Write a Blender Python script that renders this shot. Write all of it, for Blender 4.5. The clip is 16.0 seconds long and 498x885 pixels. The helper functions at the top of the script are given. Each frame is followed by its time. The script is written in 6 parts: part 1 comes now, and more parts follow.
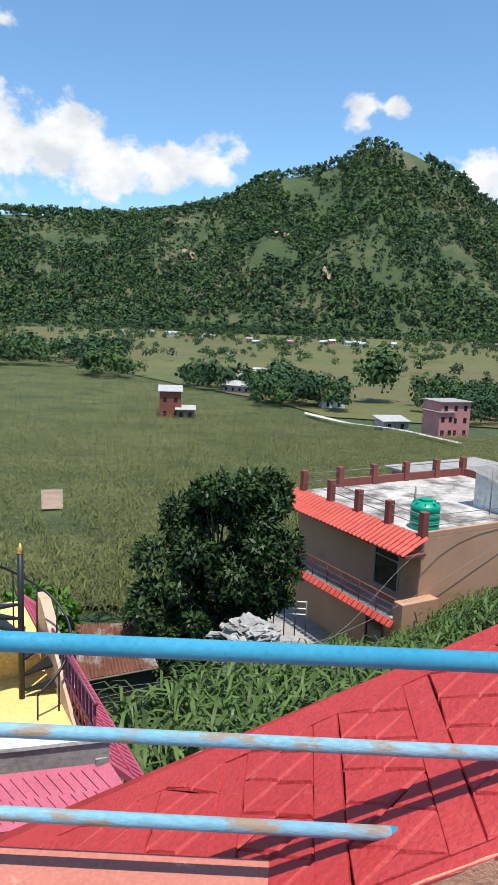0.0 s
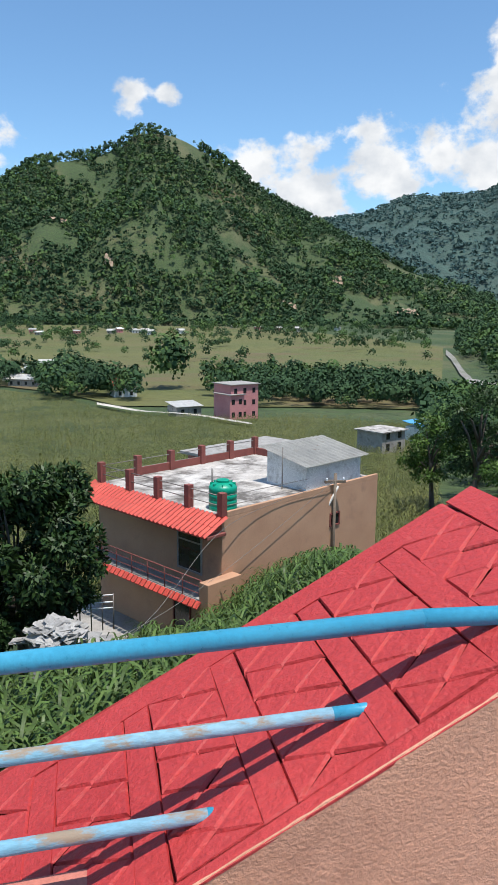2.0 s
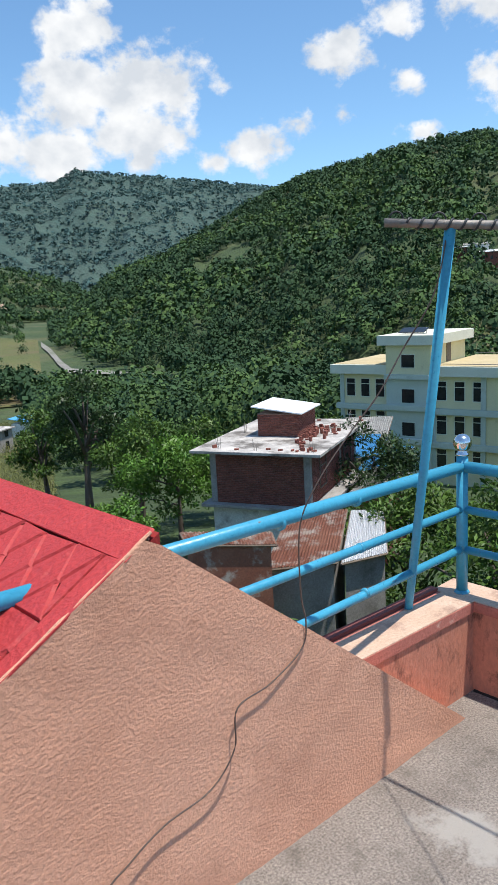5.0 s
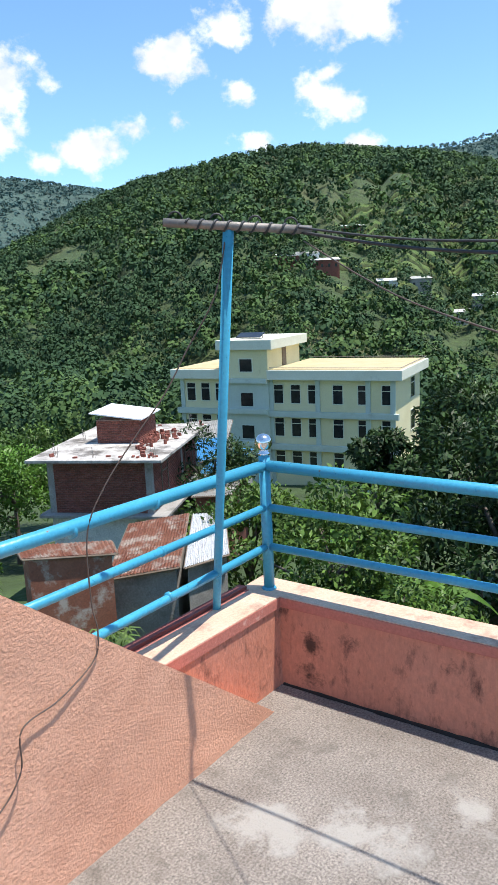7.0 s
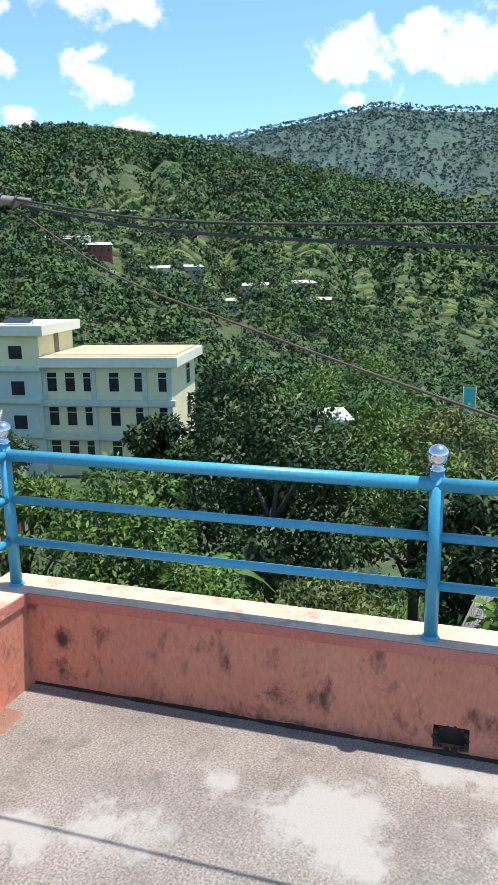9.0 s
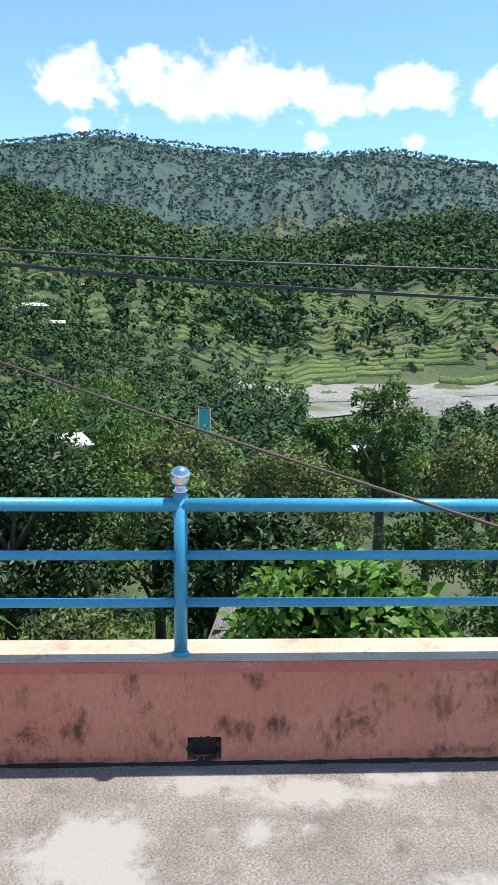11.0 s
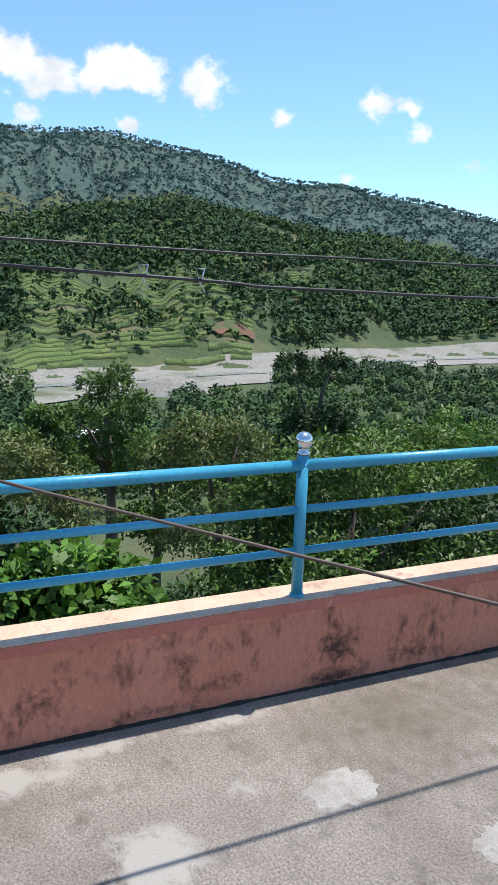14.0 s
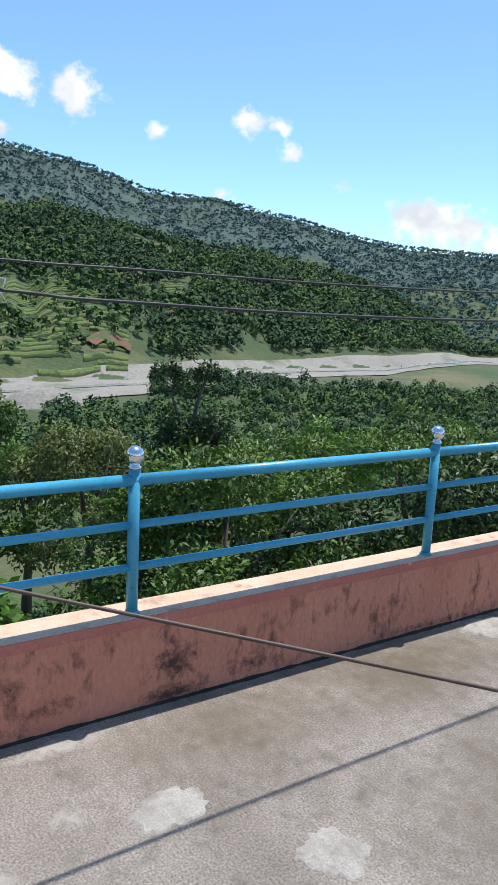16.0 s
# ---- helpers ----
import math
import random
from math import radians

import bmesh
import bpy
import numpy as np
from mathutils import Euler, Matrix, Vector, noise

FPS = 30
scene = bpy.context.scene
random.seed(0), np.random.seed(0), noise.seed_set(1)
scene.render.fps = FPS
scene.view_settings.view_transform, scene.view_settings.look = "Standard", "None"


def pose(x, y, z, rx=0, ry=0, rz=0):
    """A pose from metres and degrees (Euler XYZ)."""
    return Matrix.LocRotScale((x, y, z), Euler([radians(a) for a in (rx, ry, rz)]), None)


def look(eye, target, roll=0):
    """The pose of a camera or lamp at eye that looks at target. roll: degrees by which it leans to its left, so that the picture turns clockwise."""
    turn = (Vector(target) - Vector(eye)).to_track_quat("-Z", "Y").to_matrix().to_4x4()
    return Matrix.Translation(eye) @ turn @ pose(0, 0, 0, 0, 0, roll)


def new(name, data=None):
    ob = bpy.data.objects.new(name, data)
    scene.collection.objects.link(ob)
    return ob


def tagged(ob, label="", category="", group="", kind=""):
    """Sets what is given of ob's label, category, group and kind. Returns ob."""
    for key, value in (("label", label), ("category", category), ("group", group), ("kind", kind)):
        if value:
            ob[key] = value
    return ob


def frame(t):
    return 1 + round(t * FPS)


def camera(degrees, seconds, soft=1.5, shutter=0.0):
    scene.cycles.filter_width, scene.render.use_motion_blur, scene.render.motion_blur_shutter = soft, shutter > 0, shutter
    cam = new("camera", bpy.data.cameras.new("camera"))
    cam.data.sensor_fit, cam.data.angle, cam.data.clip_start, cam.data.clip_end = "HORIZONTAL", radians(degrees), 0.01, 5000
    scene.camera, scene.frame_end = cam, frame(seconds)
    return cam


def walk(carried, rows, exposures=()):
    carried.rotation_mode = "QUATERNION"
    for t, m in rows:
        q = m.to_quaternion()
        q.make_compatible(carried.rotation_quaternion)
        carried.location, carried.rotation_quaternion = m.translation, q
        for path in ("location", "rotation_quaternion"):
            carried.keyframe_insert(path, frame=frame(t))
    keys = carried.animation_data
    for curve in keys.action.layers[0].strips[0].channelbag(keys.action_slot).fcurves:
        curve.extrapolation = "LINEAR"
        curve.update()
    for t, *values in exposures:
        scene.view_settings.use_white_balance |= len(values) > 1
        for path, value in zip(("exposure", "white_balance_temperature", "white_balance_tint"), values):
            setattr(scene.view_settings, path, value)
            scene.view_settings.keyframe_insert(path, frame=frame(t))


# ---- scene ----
cam = camera(37.5, 16.0)

PATH = [
    (0, (-2.88, -1.443, 1.691), (-3.007, 0.526, 1.365), 2.2),
    (0.5, (-2.895, -1.435, 1.693), (-2.931, 0.539, 1.37), 1.8),
    (1, (-2.892, -1.427, 1.703), (-2.793, 0.541, 1.362), 1.8),
    (1.5, (-2.873, -1.403, 1.687), (-2.601, 0.55, 1.348), 1.4),
    (2, (-2.862, -1.41, 1.686), (-2.439, 0.514, 1.341), 0.7),
    (2.5, (-2.828, -1.421, 1.679), (-2.181, 0.434, 1.304), -1.0),
    (3, (-2.812, -1.439, 1.678), (-1.963, 0.331, 1.294), -1.2),
    (3.5, (-2.763, -1.468, 1.675), (-1.788, 0.233, 1.278), -1.3),
    (4, (-2.697, -1.504, 1.676), (-1.607, 0.127, 1.29), -1.6),
    (4.5, (-2.648, -1.534, 1.675), (-1.433, 0.005, 1.282), -1.9),
    (4.7, (-2.627, -1.545, 1.672), (-1.363, -0.045, 1.28), -2.5),
    (6.8, (-2.482, -1.652, 1.647), (-0.911, -0.476, 1.262), -2.5),
    (7, (-2.466, -1.664, 1.644), (-0.863, -0.535, 1.249), -2.6),
    (7.5, (-2.427, -1.699, 1.634), (-0.746, -0.693, 1.235), -1.9),
    (8, (-2.4, -1.733, 1.629), (-0.641, -0.873, 1.222), -1.5),
    (8.5, (-2.392, -1.758, 1.629), (-0.578, -1.028, 1.207), -1.0),
    (9, (-2.369, -1.763, 1.62), (-0.512, -1.169, 1.173), -0.9),
    (9.5, (-2.365, -1.76, 1.63), (-0.45, -1.366, 1.206), -1.0),
    (9.7, (-2.393, -1.755, 1.639), (-0.467, -1.422, 1.214), -1.0),
    (11.8, (-2.41, -1.761, 1.625), (-0.482, -2.13, 1.239), 1.5),
    (12, (-2.411, -1.764, 1.623), (-0.499, -2.195, 1.225), 1.4),
    (12.5, (-2.419, -1.78, 1.62), (-0.534, -2.321, 1.226), 1.2),
    (13, (-2.431, -1.835, 1.618), (-0.572, -2.445, 1.2), 1.5),
    (13.5, (-2.455, -1.917, 1.618), (-0.637, -2.628, 1.182), 2.1),
    (14, (-2.469, -1.973, 1.617), (-0.681, -2.768, 1.206), 1.9),
    (14.5, (-2.483, -2.01, 1.626), (-0.72, -2.879, 1.256), 1.8),
    (15, (-2.49, -2.045, 1.629), (-0.756, -2.972, 1.266), 2.7),
    (15.5, (-2.494, -2.093, 1.628), (-0.806, -3.097, 1.254), 2.6),
    (16, (-2.528, -2.145, 1.628), (-0.89, -3.233, 1.261), 3.0),
]
walk(cam, [(t, look(eye, target, roll)) for t, eye, target, roll in PATH], [(0, 0.1), (2.0, 0.03), (4.5, 0.03), (7.2, 0.45), (9.5, 0.54), (12, 0.40), (16, 0.20)])

# ---- world, sun ----
SUN = Vector((0.10, -0.25, 1.0)).normalized()
SUN_AZ = math.atan2(SUN.x, SUN.y)
world = bpy.data.worlds.new("sky")
scene.world = world
world.use_nodes = True


def build_sky(w):
    nt = w.node_tree
    nt.nodes.clear()
    N, L = nt.nodes.new, nt.links.new
    out, bg = N("ShaderNodeOutputWorld"), N("ShaderNodeBackground")
    sky = N("ShaderNodeTexSky")
    sky.sky_type, sky.sun_disc = "NISHITA", False
    sky.sun_elevation, sky.sun_rotation = math.asin(SUN.z), SUN_AZ
    sky.altitude, sky.air_density, sky.dust_density, sky.ozone_density = 1000, 1.0, 0.9, 1.4
    tc = N("ShaderNodeTexCoord")
    # cumulus: soft lobes broken up by noise
    lobes = [(-22, 19.2, 0.9), (-23, 11.8, 4.2), (-18.5, 12, 3.7), (-15.3, 10.6, 3.2), (-11.2, 10.8, 2.4), (-7.3, 11.3, 2.3), (3.6, 15.2, 1.5), (6, 15.3, 1.0), (12.7, 10.8, 2.2),
             (13.7, 10.6, 1.7), (16.9, 12, 1.5), (16.7, 8.7, 3.0), (21.1, 13, 1.9), (22.4, 10.2, 3.0), (26.6, 11.3, 2.5), (31.7, 18, 2.8), (32, 14.9, 3.9), (36.9, 15, 3.5),
             (35.3, 12.2, 3.7), (29.9, 10.9, 3.3), (44, 10.7, 2.1), (41, 9.9, 1.3), (47.3, 12.2, 1.2), (38.8, 14, 1.6), (50.6, 12.6, 0.9), (50.4, 16.2, 2.1),
             (55.5, 14.1, 1.1), (62.1, 13.2, 2.3), (61.7, 15, 1.3), (56.2, 10.9, 1.3), (54.5, 18.3, 2.0), (60.2, 19, 2.7), (63.8, 18.2, 2.7), (64.4, 10.1, 1.6),
             (80.3, 14.6, 2.6), (85.3, 15.3, 2.4), (88, 14.6, 2.8), (80.3, 11.8, 0.9), (83.3, 11.9, 1.0), (92.2, 14.7, 3.0), (96.1, 14.4, 2.5), (99.3, 14.1, 2.2),
             (103, 14.6, 2.4), (105.9, 14.1, 2.0), (109.8, 13.9, 2.0), (97.3, 11.1, 1.1), (104.7, 11.3, 0.8), (115.7, 12.1, 0.8), (122.7, 13, 1.2), (120.6, 8, 0.8),
             (124.6, 12.9, 1.0), (125.8, 10.9, 1.3), (129.3, 8.8, 0.7), (136, 6.6, 2.5), (138.1, 6.2, 2.2), (141, 5.7, 1.6), (175, 14, 6), (200, 18, 7), (240, 13, 6), (290, 16, 7), (318, 12, 5)]
    flat = N("ShaderNodeVectorMath")
    flat.operation = "MULTIPLY"
    flat.inputs[1].default_value = (1, 1, 1.5)
    L(tc.outputs["Generated"], flat.inputs[0])
    total = None
    for az, el, size in lobes:
        a, e = radians(az), radians(el)
        d = N("ShaderNodeVectorMath")
        d.operation = "DISTANCE"
        d.inputs[1].default_value = (math.sin(a) * math.cos(e), math.cos(a) * math.cos(e), 1.5 * math.sin(e))
        L(flat.outputs[0], d.inputs[0])
        m = N("ShaderNodeMapRange")
        m.clamp = False
        m.inputs["From Min"].default_value, m.inputs["From Max"].default_value = radians(size * 1.4), 0.0
        m.inputs["To Max"].default_value = min(1.0, 0.28 + 0.26 * size)
        L(d.outputs["Value"], m.inputs["Value"])
        if total is None:
            total = m.outputs[0]
        else:
            mx = N("ShaderNodeMath")
            mx.operation = "SMOOTH_MAX"
            mx.inputs[2].default_value = 0.12
            L(total, mx.inputs[0])
            L(m.outputs[0], mx.inputs[1])
            total = mx.outputs[0]
    mp = N("ShaderNodeMapping")
    mp.inputs["Scale"].default_value = (1, 1, 1.25)
    L(tc.outputs["Generated"], mp.inputs["Vector"])
    n1, n2 = N("ShaderNodeTexNoise"), N("ShaderNodeTexNoise")
    n1.inputs["Scale"].default_value, n1.inputs["Detail"].default_value, n1.inputs["Roughness"].default_value = 26, 9, 0.58
    n2.inputs["Scale"].default_value, n2.inputs["Detail"].default_value = 22, 7
    L(mp.outputs[0], n1.inputs["Vector"])
    L(mp.outputs[0], n2.inputs["Vector"])
    ad = N("ShaderNodeMath")
    ad.operation = "MULTIPLY_ADD"
    L(n1.outputs[0], ad.inputs[0])
    ad.inputs[1].default_value = 1.9
    L(total, ad.inputs[2])
    cov = N("ShaderNodeMapRange")
    cov.interpolation_type = "SMOOTHSTEP"
    cov.inputs["From Min"].default_value, cov.inputs["From Max"].default_value = 1.05, 1.5
    L(ad.outputs[0], cov.inputs["Value"])
    shade = N("ShaderNodeMapRange")
    shade.inputs["From Min"].default_value, shade.inputs["From Max"].default_value = 0.35, 0.62
    L(n2.outputs[0], shade.inputs["Value"])
    cc = N("ShaderNodeMix")
    cc.data_type = "RGBA"
    cc.inputs[6].default_value, cc.inputs[7].default_value = (4.5, 4.8, 5.2, 1), (6.3, 6.4, 6.5, 1)
    L(shade.outputs[0], cc.inputs[0])
    mix = N("ShaderNodeMix")
    mix.data_type = "RGBA"
    gain = N("ShaderNodeMix")
    gain.data_type, gain.blend_type = "RGBA", "MULTIPLY"
    gain.inputs[0].default_value = 1.0
    gain.inputs[7].default_value = (0.89, 1.14, 1.24, 1)
    L(sky.outputs[0], gain.inputs[6])
    L(cov.outputs[0], mix.inputs[0])
    L(gain.outputs[2], mix.inputs[6])
    L(cc.outputs[2], mix.inputs[7])
    L(mix.outputs[2], bg.inputs["Color"])
    bg.inputs["Strength"].default_value = 0.15
    L(bg.outputs[0], out.inputs["Surface"])


build_sky(world)
sun = new("sun", bpy.data.lights.new("sun", "SUN"))
sun.data.energy, sun.data.angle, sun.data.color = 5.0, radians(0.53), (1.0, 0.96, 0.9)
sun.matrix_world = look((0, 0, 50), Vector((0, 0, 50)) - SUN)
scene.view_settings.exposure = 0.0


# ---- materials ----
def surf(name, a, b, scale=3.0, rough=0.7, bump=0.2, bscale=60.0, metal=0.0, fine=0.25, rnd=0.0, island=0.0, dirt=None, dscale=1.2, dmin=0.55, dmax=0.75, spec=0.5, stretch=None, objco=False):
    """Colour varies from a to b over a broad noise, with fine grain, relief, optional stains and per-object or per-piece variation."""
    m = bpy.data.materials.new(name)
    m.use_nodes = True
    nt = m.node_tree
    N, L = nt.nodes.new, nt.links.new
    p = nt.nodes["Principled BSDF"]
    if objco:
        co = N("ShaderNodeTexCoord").outputs["Object"]
    else:
        co = N("ShaderNodeNewGeometry").outputs["Position"]
    if stretch:
        mp = N("ShaderNodeMapping")
        mp.inputs["Scale"].default_value = stretch
        L(co, mp.inputs["Vector"])
        co = mp.outputs[0]

    def tex(s, d=6.0, r=0.6):
        n = N("ShaderNodeTexNoise")
        n.inputs["Scale"].default_value, n.inputs["Detail"].default_value, n.inputs["Roughness"].default_value = s, d, r
        L(co, n.inputs["Vector"])
        return n.outputs[0]

    def ramp(v, lo, hi):
        r = N("ShaderNodeMapRange")
        r.inputs["From Min"].default_value, r.inputs["From Max"].default_value = lo, hi
        L(v, r.inputs["Value"])
        return r.outputs[0]

    def mixc(f, c1, c2, blend="MIX"):
        x = N("ShaderNodeMix")
        x.data_type, x.blend_type = "RGBA", blend
        if isinstance(f, float):
            x.inputs[0].default_value = f
        else:
            L(f, x.inputs[0])
        for i, c in ((6, c1), (7, c2)):
            if isinstance(c, tuple):
                x.inputs[i].default_value = (*c, 1) if len(c) == 3 else c
            else:
                L(c, x.inputs[i])
        return x.outputs[2]

    col = mixc(ramp(tex(scale), 0.3, 0.7), a, b)
    g = ramp(tex(bscale, 3.0), 0.25, 0.75)
    gm = N("ShaderNodeMapRange")
    gm.inputs["To Min"].default_value, gm.inputs["To Max"].default_value = 1 - fine, 1 + fine
    L(g, gm.inputs["Value"])
    cg = N("ShaderNodeCombineColor")
    for i in range(3):
        L(gm.outputs[0], cg.inputs[i])
    col = mixc(1.0, col, cg.outputs[0], "MULTIPLY")
    if dirt:
        col = mixc(ramp(tex(dscale, 8.0, 0.68), dmin, dmax), col, dirt)
    if rnd or island:
        src = N("ShaderNodeObjectInfo").outputs["Random"] if rnd else N("ShaderNodeNewGeometry").outputs["Random Per Island"]
        k = rnd or island
        r = N("ShaderNodeMapRange")
        r.inputs["To Min"].default_value, r.inputs["To Max"].default_value = 1 - k, 1 + k
        L(src, r.inputs["Value"])
        cr = N("ShaderNodeCombineColor")
        for i in range(3):
            L(r.outputs[0], cr.inputs[i])
        col = mixc(1.0, col, cr.outputs[0], "MULTIPLY")
    L(col, p.inputs["Base Color"])
    p.inputs["Metallic"].default_value = metal
    p.inputs["Specular IOR Level"].default_value = spec
    rr = N("ShaderNodeMapRange")
    rr.inputs["To Min"].default_value, rr.inputs["To Max"].default_value = max(0.03, rough - 0.12), min(1.0, rough + 0.12)
    L(g, rr.inputs["Value"])
    L(rr.outputs[0], p.inputs["Roughness"])
    if bump:
        bp = N("ShaderNodeBump")
        bp.inputs["Strength"].default_value, bp.inputs["Distance"].default_value = bump, 0.6 / bscale
        L(tex(bscale, 5.0), bp.inputs["Height"])
        L(bp.outputs[0], p.inputs["Normal"])
    return m


def leafmat(name, a, b, island=0.35, rough=0.45, trans=0.25, scale=0.6):
    m = surf(name, a, b, scale=scale, rough=rough, bump=0.0, bscale=12, island=island, fine=0.15, spec=0.3)
    nt = m.node_tree
    p = nt.nodes["Principled BSDF"]
    tr, ms = nt.nodes.new("ShaderNodeBsdfTranslucent"), nt.nodes.new("ShaderNodeMixShader")
    src = p.inputs["Base Color"].links[0].from_socket
    nt.links.new(src, tr.inputs["Color"])
    ms.inputs[0].default_value = trans
    nt.links.new(p.outputs[0], ms.inputs[1])
    nt.links.new(tr.outputs[0], ms.inputs[2])
    nt.links.new(ms.outputs[0], nt.nodes["Material Output"].inputs["Surface"])
    return m


CONCRETE = surf("terrace_concrete", (0.172, 0.144, 0.121), (0.300, 0.262, 0.228), scale=3.5, rough=0.95, bump=1.0, bscale=120, fine=0.65, dirt=(0.095, 0.078, 0.062), dscale=7, dmin=0.5, dmax=0.74)
PATCH = surf("cement_patch", (0.27, 0.248, 0.222), (0.40, 0.374, 0.338), scale=6, rough=0.95, bump=0.5, bscale=150, fine=0.3, dirt=(0.22, 0.197, 0.172), dscale=11, dmin=0.46, dmax=0.66, spec=0.2)
SALMON = surf("salmon_paint", (0.52, 0.195, 0.12), (0.60, 0.25, 0.165), scale=2.5, rough=0.9, bump=0.5, bscale=70, fine=0.16, dirt=(0.13, 0.052, 0.036), dscale=11, dmin=0.53, dmax=0.68, stretch=(1, 1, 0.5))
# coping in two tones: sunlit top and shaded side put into the colours
CAPPAINT = surf("pale_cap_paint", (0.53, 0.345, 0.235), (0.62, 0.44, 0.325), scale=5, rough=0.88, bump=0.5, bscale=80, fine=0.15, dirt=(0.32, 0.19, 0.14), dscale=8, dmin=0.55, dmax=0.72)
CAPSIDE = surf("shaded_cap_paint", (0.47, 0.16, 0.12), (0.53, 0.20, 0.15), scale=4, rough=0.97, bump=0.4, bscale=80, fine=0.14, dirt=(0.66, 0.40, 0.31), dscale=7, dmin=0.62, dmax=0.70, spec=0.1)
PLASTER = surf("rough_orange_plaster", (0.68, 0.335, 0.21), (0.75, 0.40, 0.265), scale=1.8, rough=0.95, bump=0.9, bscale=95, fine=0.13, dirt=(0.53, 0.25, 0.155), dscale=2.2, dmin=0.54, dmax=0.76)
REDROOF = surf("red_roof_paint", (0.42, 0.030, 0.030), (0.50, 0.046, 0.044), scale=2.2, rough=0.6, bump=0.7, bscale=60, fine=0.16, dirt=(0.54, 0.085, 0.07), dscale=16, dmin=0.6, dmax=0.72)
REDGROOVE = surf("dark_red_groove", (0.26, 0.014, 0.012), (0.40, 0.035, 0.03), scale=6, rough=0.8, bump=0.4, bscale=70, dirt=(0.55, 0.13, 0.1), dscale=9, dmin=0.6, dmax=0.66)
BLUE = surf("blue_gloss_paint", (0.038, 0.285, 0.44), (0.06, 0.34, 0.50), scale=4, rough=0.36, bump=0.15, bscale=70, fine=0.12, dirt=(0.15, 0.13, 0.11), dscale=26, dmin=0.66, dmax=0.71)
RUSTBLUE = surf("chipped_blue_paint", (0.17, 0.42, 0.56), (0.30, 0.50, 0.60), scale=4, rough=0.5, bump=0.4, bscale=120, fine=0.18, dirt=(0.36, 0.28, 0.20), dscale=22, dmin=0.50, dmax=0.60, stretch=(0.35, 1, 1))
STEEL = surf("polished_steel", (0.72, 0.72, 0.72), (0.8, 0.8, 0.8), scale=8, rough=0.14, bump=0.03, bscale=50, metal=1.0, fine=0.04)
GALV = surf("galvanised_pipe", (0.20, 0.18, 0.16), (0.30, 0.27, 0.24), scale=12, rough=0.6, bump=0.3, bscale=80, metal=0.5)
BLACKW = surf("black_cable", (0.02, 0.02, 0.022), (0.045, 0.045, 0.045), scale=10, rough=0.55, bump=0.1, bscale=90)
BROWNW = surf("brown_cable", (0.07, 0.045, 0.035), (0.12, 0.08, 0.06), scale=10, rough=0.6, bump=0.1, bscale=90)
HOUSEWALL = surf("tan_house_paint", (0.46, 0.25, 0.15), (0.54, 0.31, 0.19), scale=0.6, rough=0.9, bump=0.15, bscale=20, fine=0.1, dirt=(0.36, 0.2, 0.13), dscale=0.7, dmin=0.55, dmax=0.75)
MAROON = surf("maroon_paint", (0.20, 0.055, 0.045), (0.27, 0.08, 0.06), scale=2, rough=0.8, bump=0.1, bscale=20)
REDTILE = surf("red_clay_tile", (0.50, 0.05, 0.035), (0.60, 0.085, 0.055), scale=1.5, rough=0.7, bump=0.2, bscale=15, rnd=0.12)
WEATHERED = surf("weathered_roof_concrete", (0.34, 0.31, 0.28), (0.62, 0.58, 0.53), scale=0.9, rough=0.95, bump=0.2, bscale=12, fine=0.2, dirt=(0.12, 0.105, 0.09), dscale=0.7, dmin=0.46, dmax=0.62)
GREYCON = surf("grey_cement", (0.26, 0.24, 0.22), (0.38, 0.36, 0.33), scale=1.2, rough=0.92, bump=0.2, bscale=18, dirt=(0.13, 0.12, 0.1), dscale=1.0, dmin=0.55, dmax=0.75)
BRICKW = surf("brick", (0.19, 0.06, 0.042), (0.27, 0.09, 0.062), scale=2, rough=0.9, bump=0.3, bscale=16, fine=0.25, island=0.22)
MORTAR = surf("mortar", (0.20, 0.12, 0.095), (0.28, 0.19, 0.15), scale=3, rough=0.95, bump=0.2, bscale=20)
WHITEWALL = surf("stained_whitewash", (0.62, 0.62, 0.6), (0.74, 0.73, 0.7), scale=0.8, rough=0.9, bump=0.1, bscale=18, dirt=(0.33, 0.3, 0.27), dscale=1.3, dmin=0.52, dmax=0.7)
WHITETIN = surf("white_tin_sheet", (0.78, 0.79, 0.8), (0.88, 0.88, 0.88), scale=1.5, rough=0.45, bump=0.05, bscale=15)
GREYTIN = surf("grey_tin_sheet", (0.42, 0.41, 0.38), (0.58, 0.56, 0.51), scale=1.2, rough=0.55, bump=0.08, bscale=15, metal=0.25, dirt=(0.3, 0.22, 0.16), dscale=1.6, dmin=0.58, dmax=0.75)
RUSTTIN = surf("rusty_tin_sheet", (0.25, 0.085, 0.05), (0.36, 0.16, 0.10), scale=0.9, rough=0.8, bump=0.15, bscale=18, dirt=(0.52, 0.44, 0.37), dscale=1.5, dmin=0.5, dmax=0.62, stretch=(1, 1, 1))
BLUETIN = surf("blue_tin_sheet", (0.06, 0.30, 0.58), (0.10, 0.38, 0.66), scale=1, rough=0.45, bump=0.05, bscale=15)
GREENPL = surf("green_plastic", (0.0, 0.26, 0.16), (0.0, 0.34, 0.2), scale=2, rough=0.4, bump=0.03, bscale=20)
GLASSD = surf("dark_window_glass", (0.012, 0.013, 0.015), (0.03, 0.032, 0.034), scale=2, rough=0.12, bump=0.0, bscale=10, fine=0.1)
# near-black: painted shade in hollows; also drain rim, floor joint, one shed's walls
NEARBLACK = surf("near_black", (0.012, 0.01, 0.009), (0.03, 0.026, 0.022), scale=2, rough=0.9, bump=0.0, bscale=10)
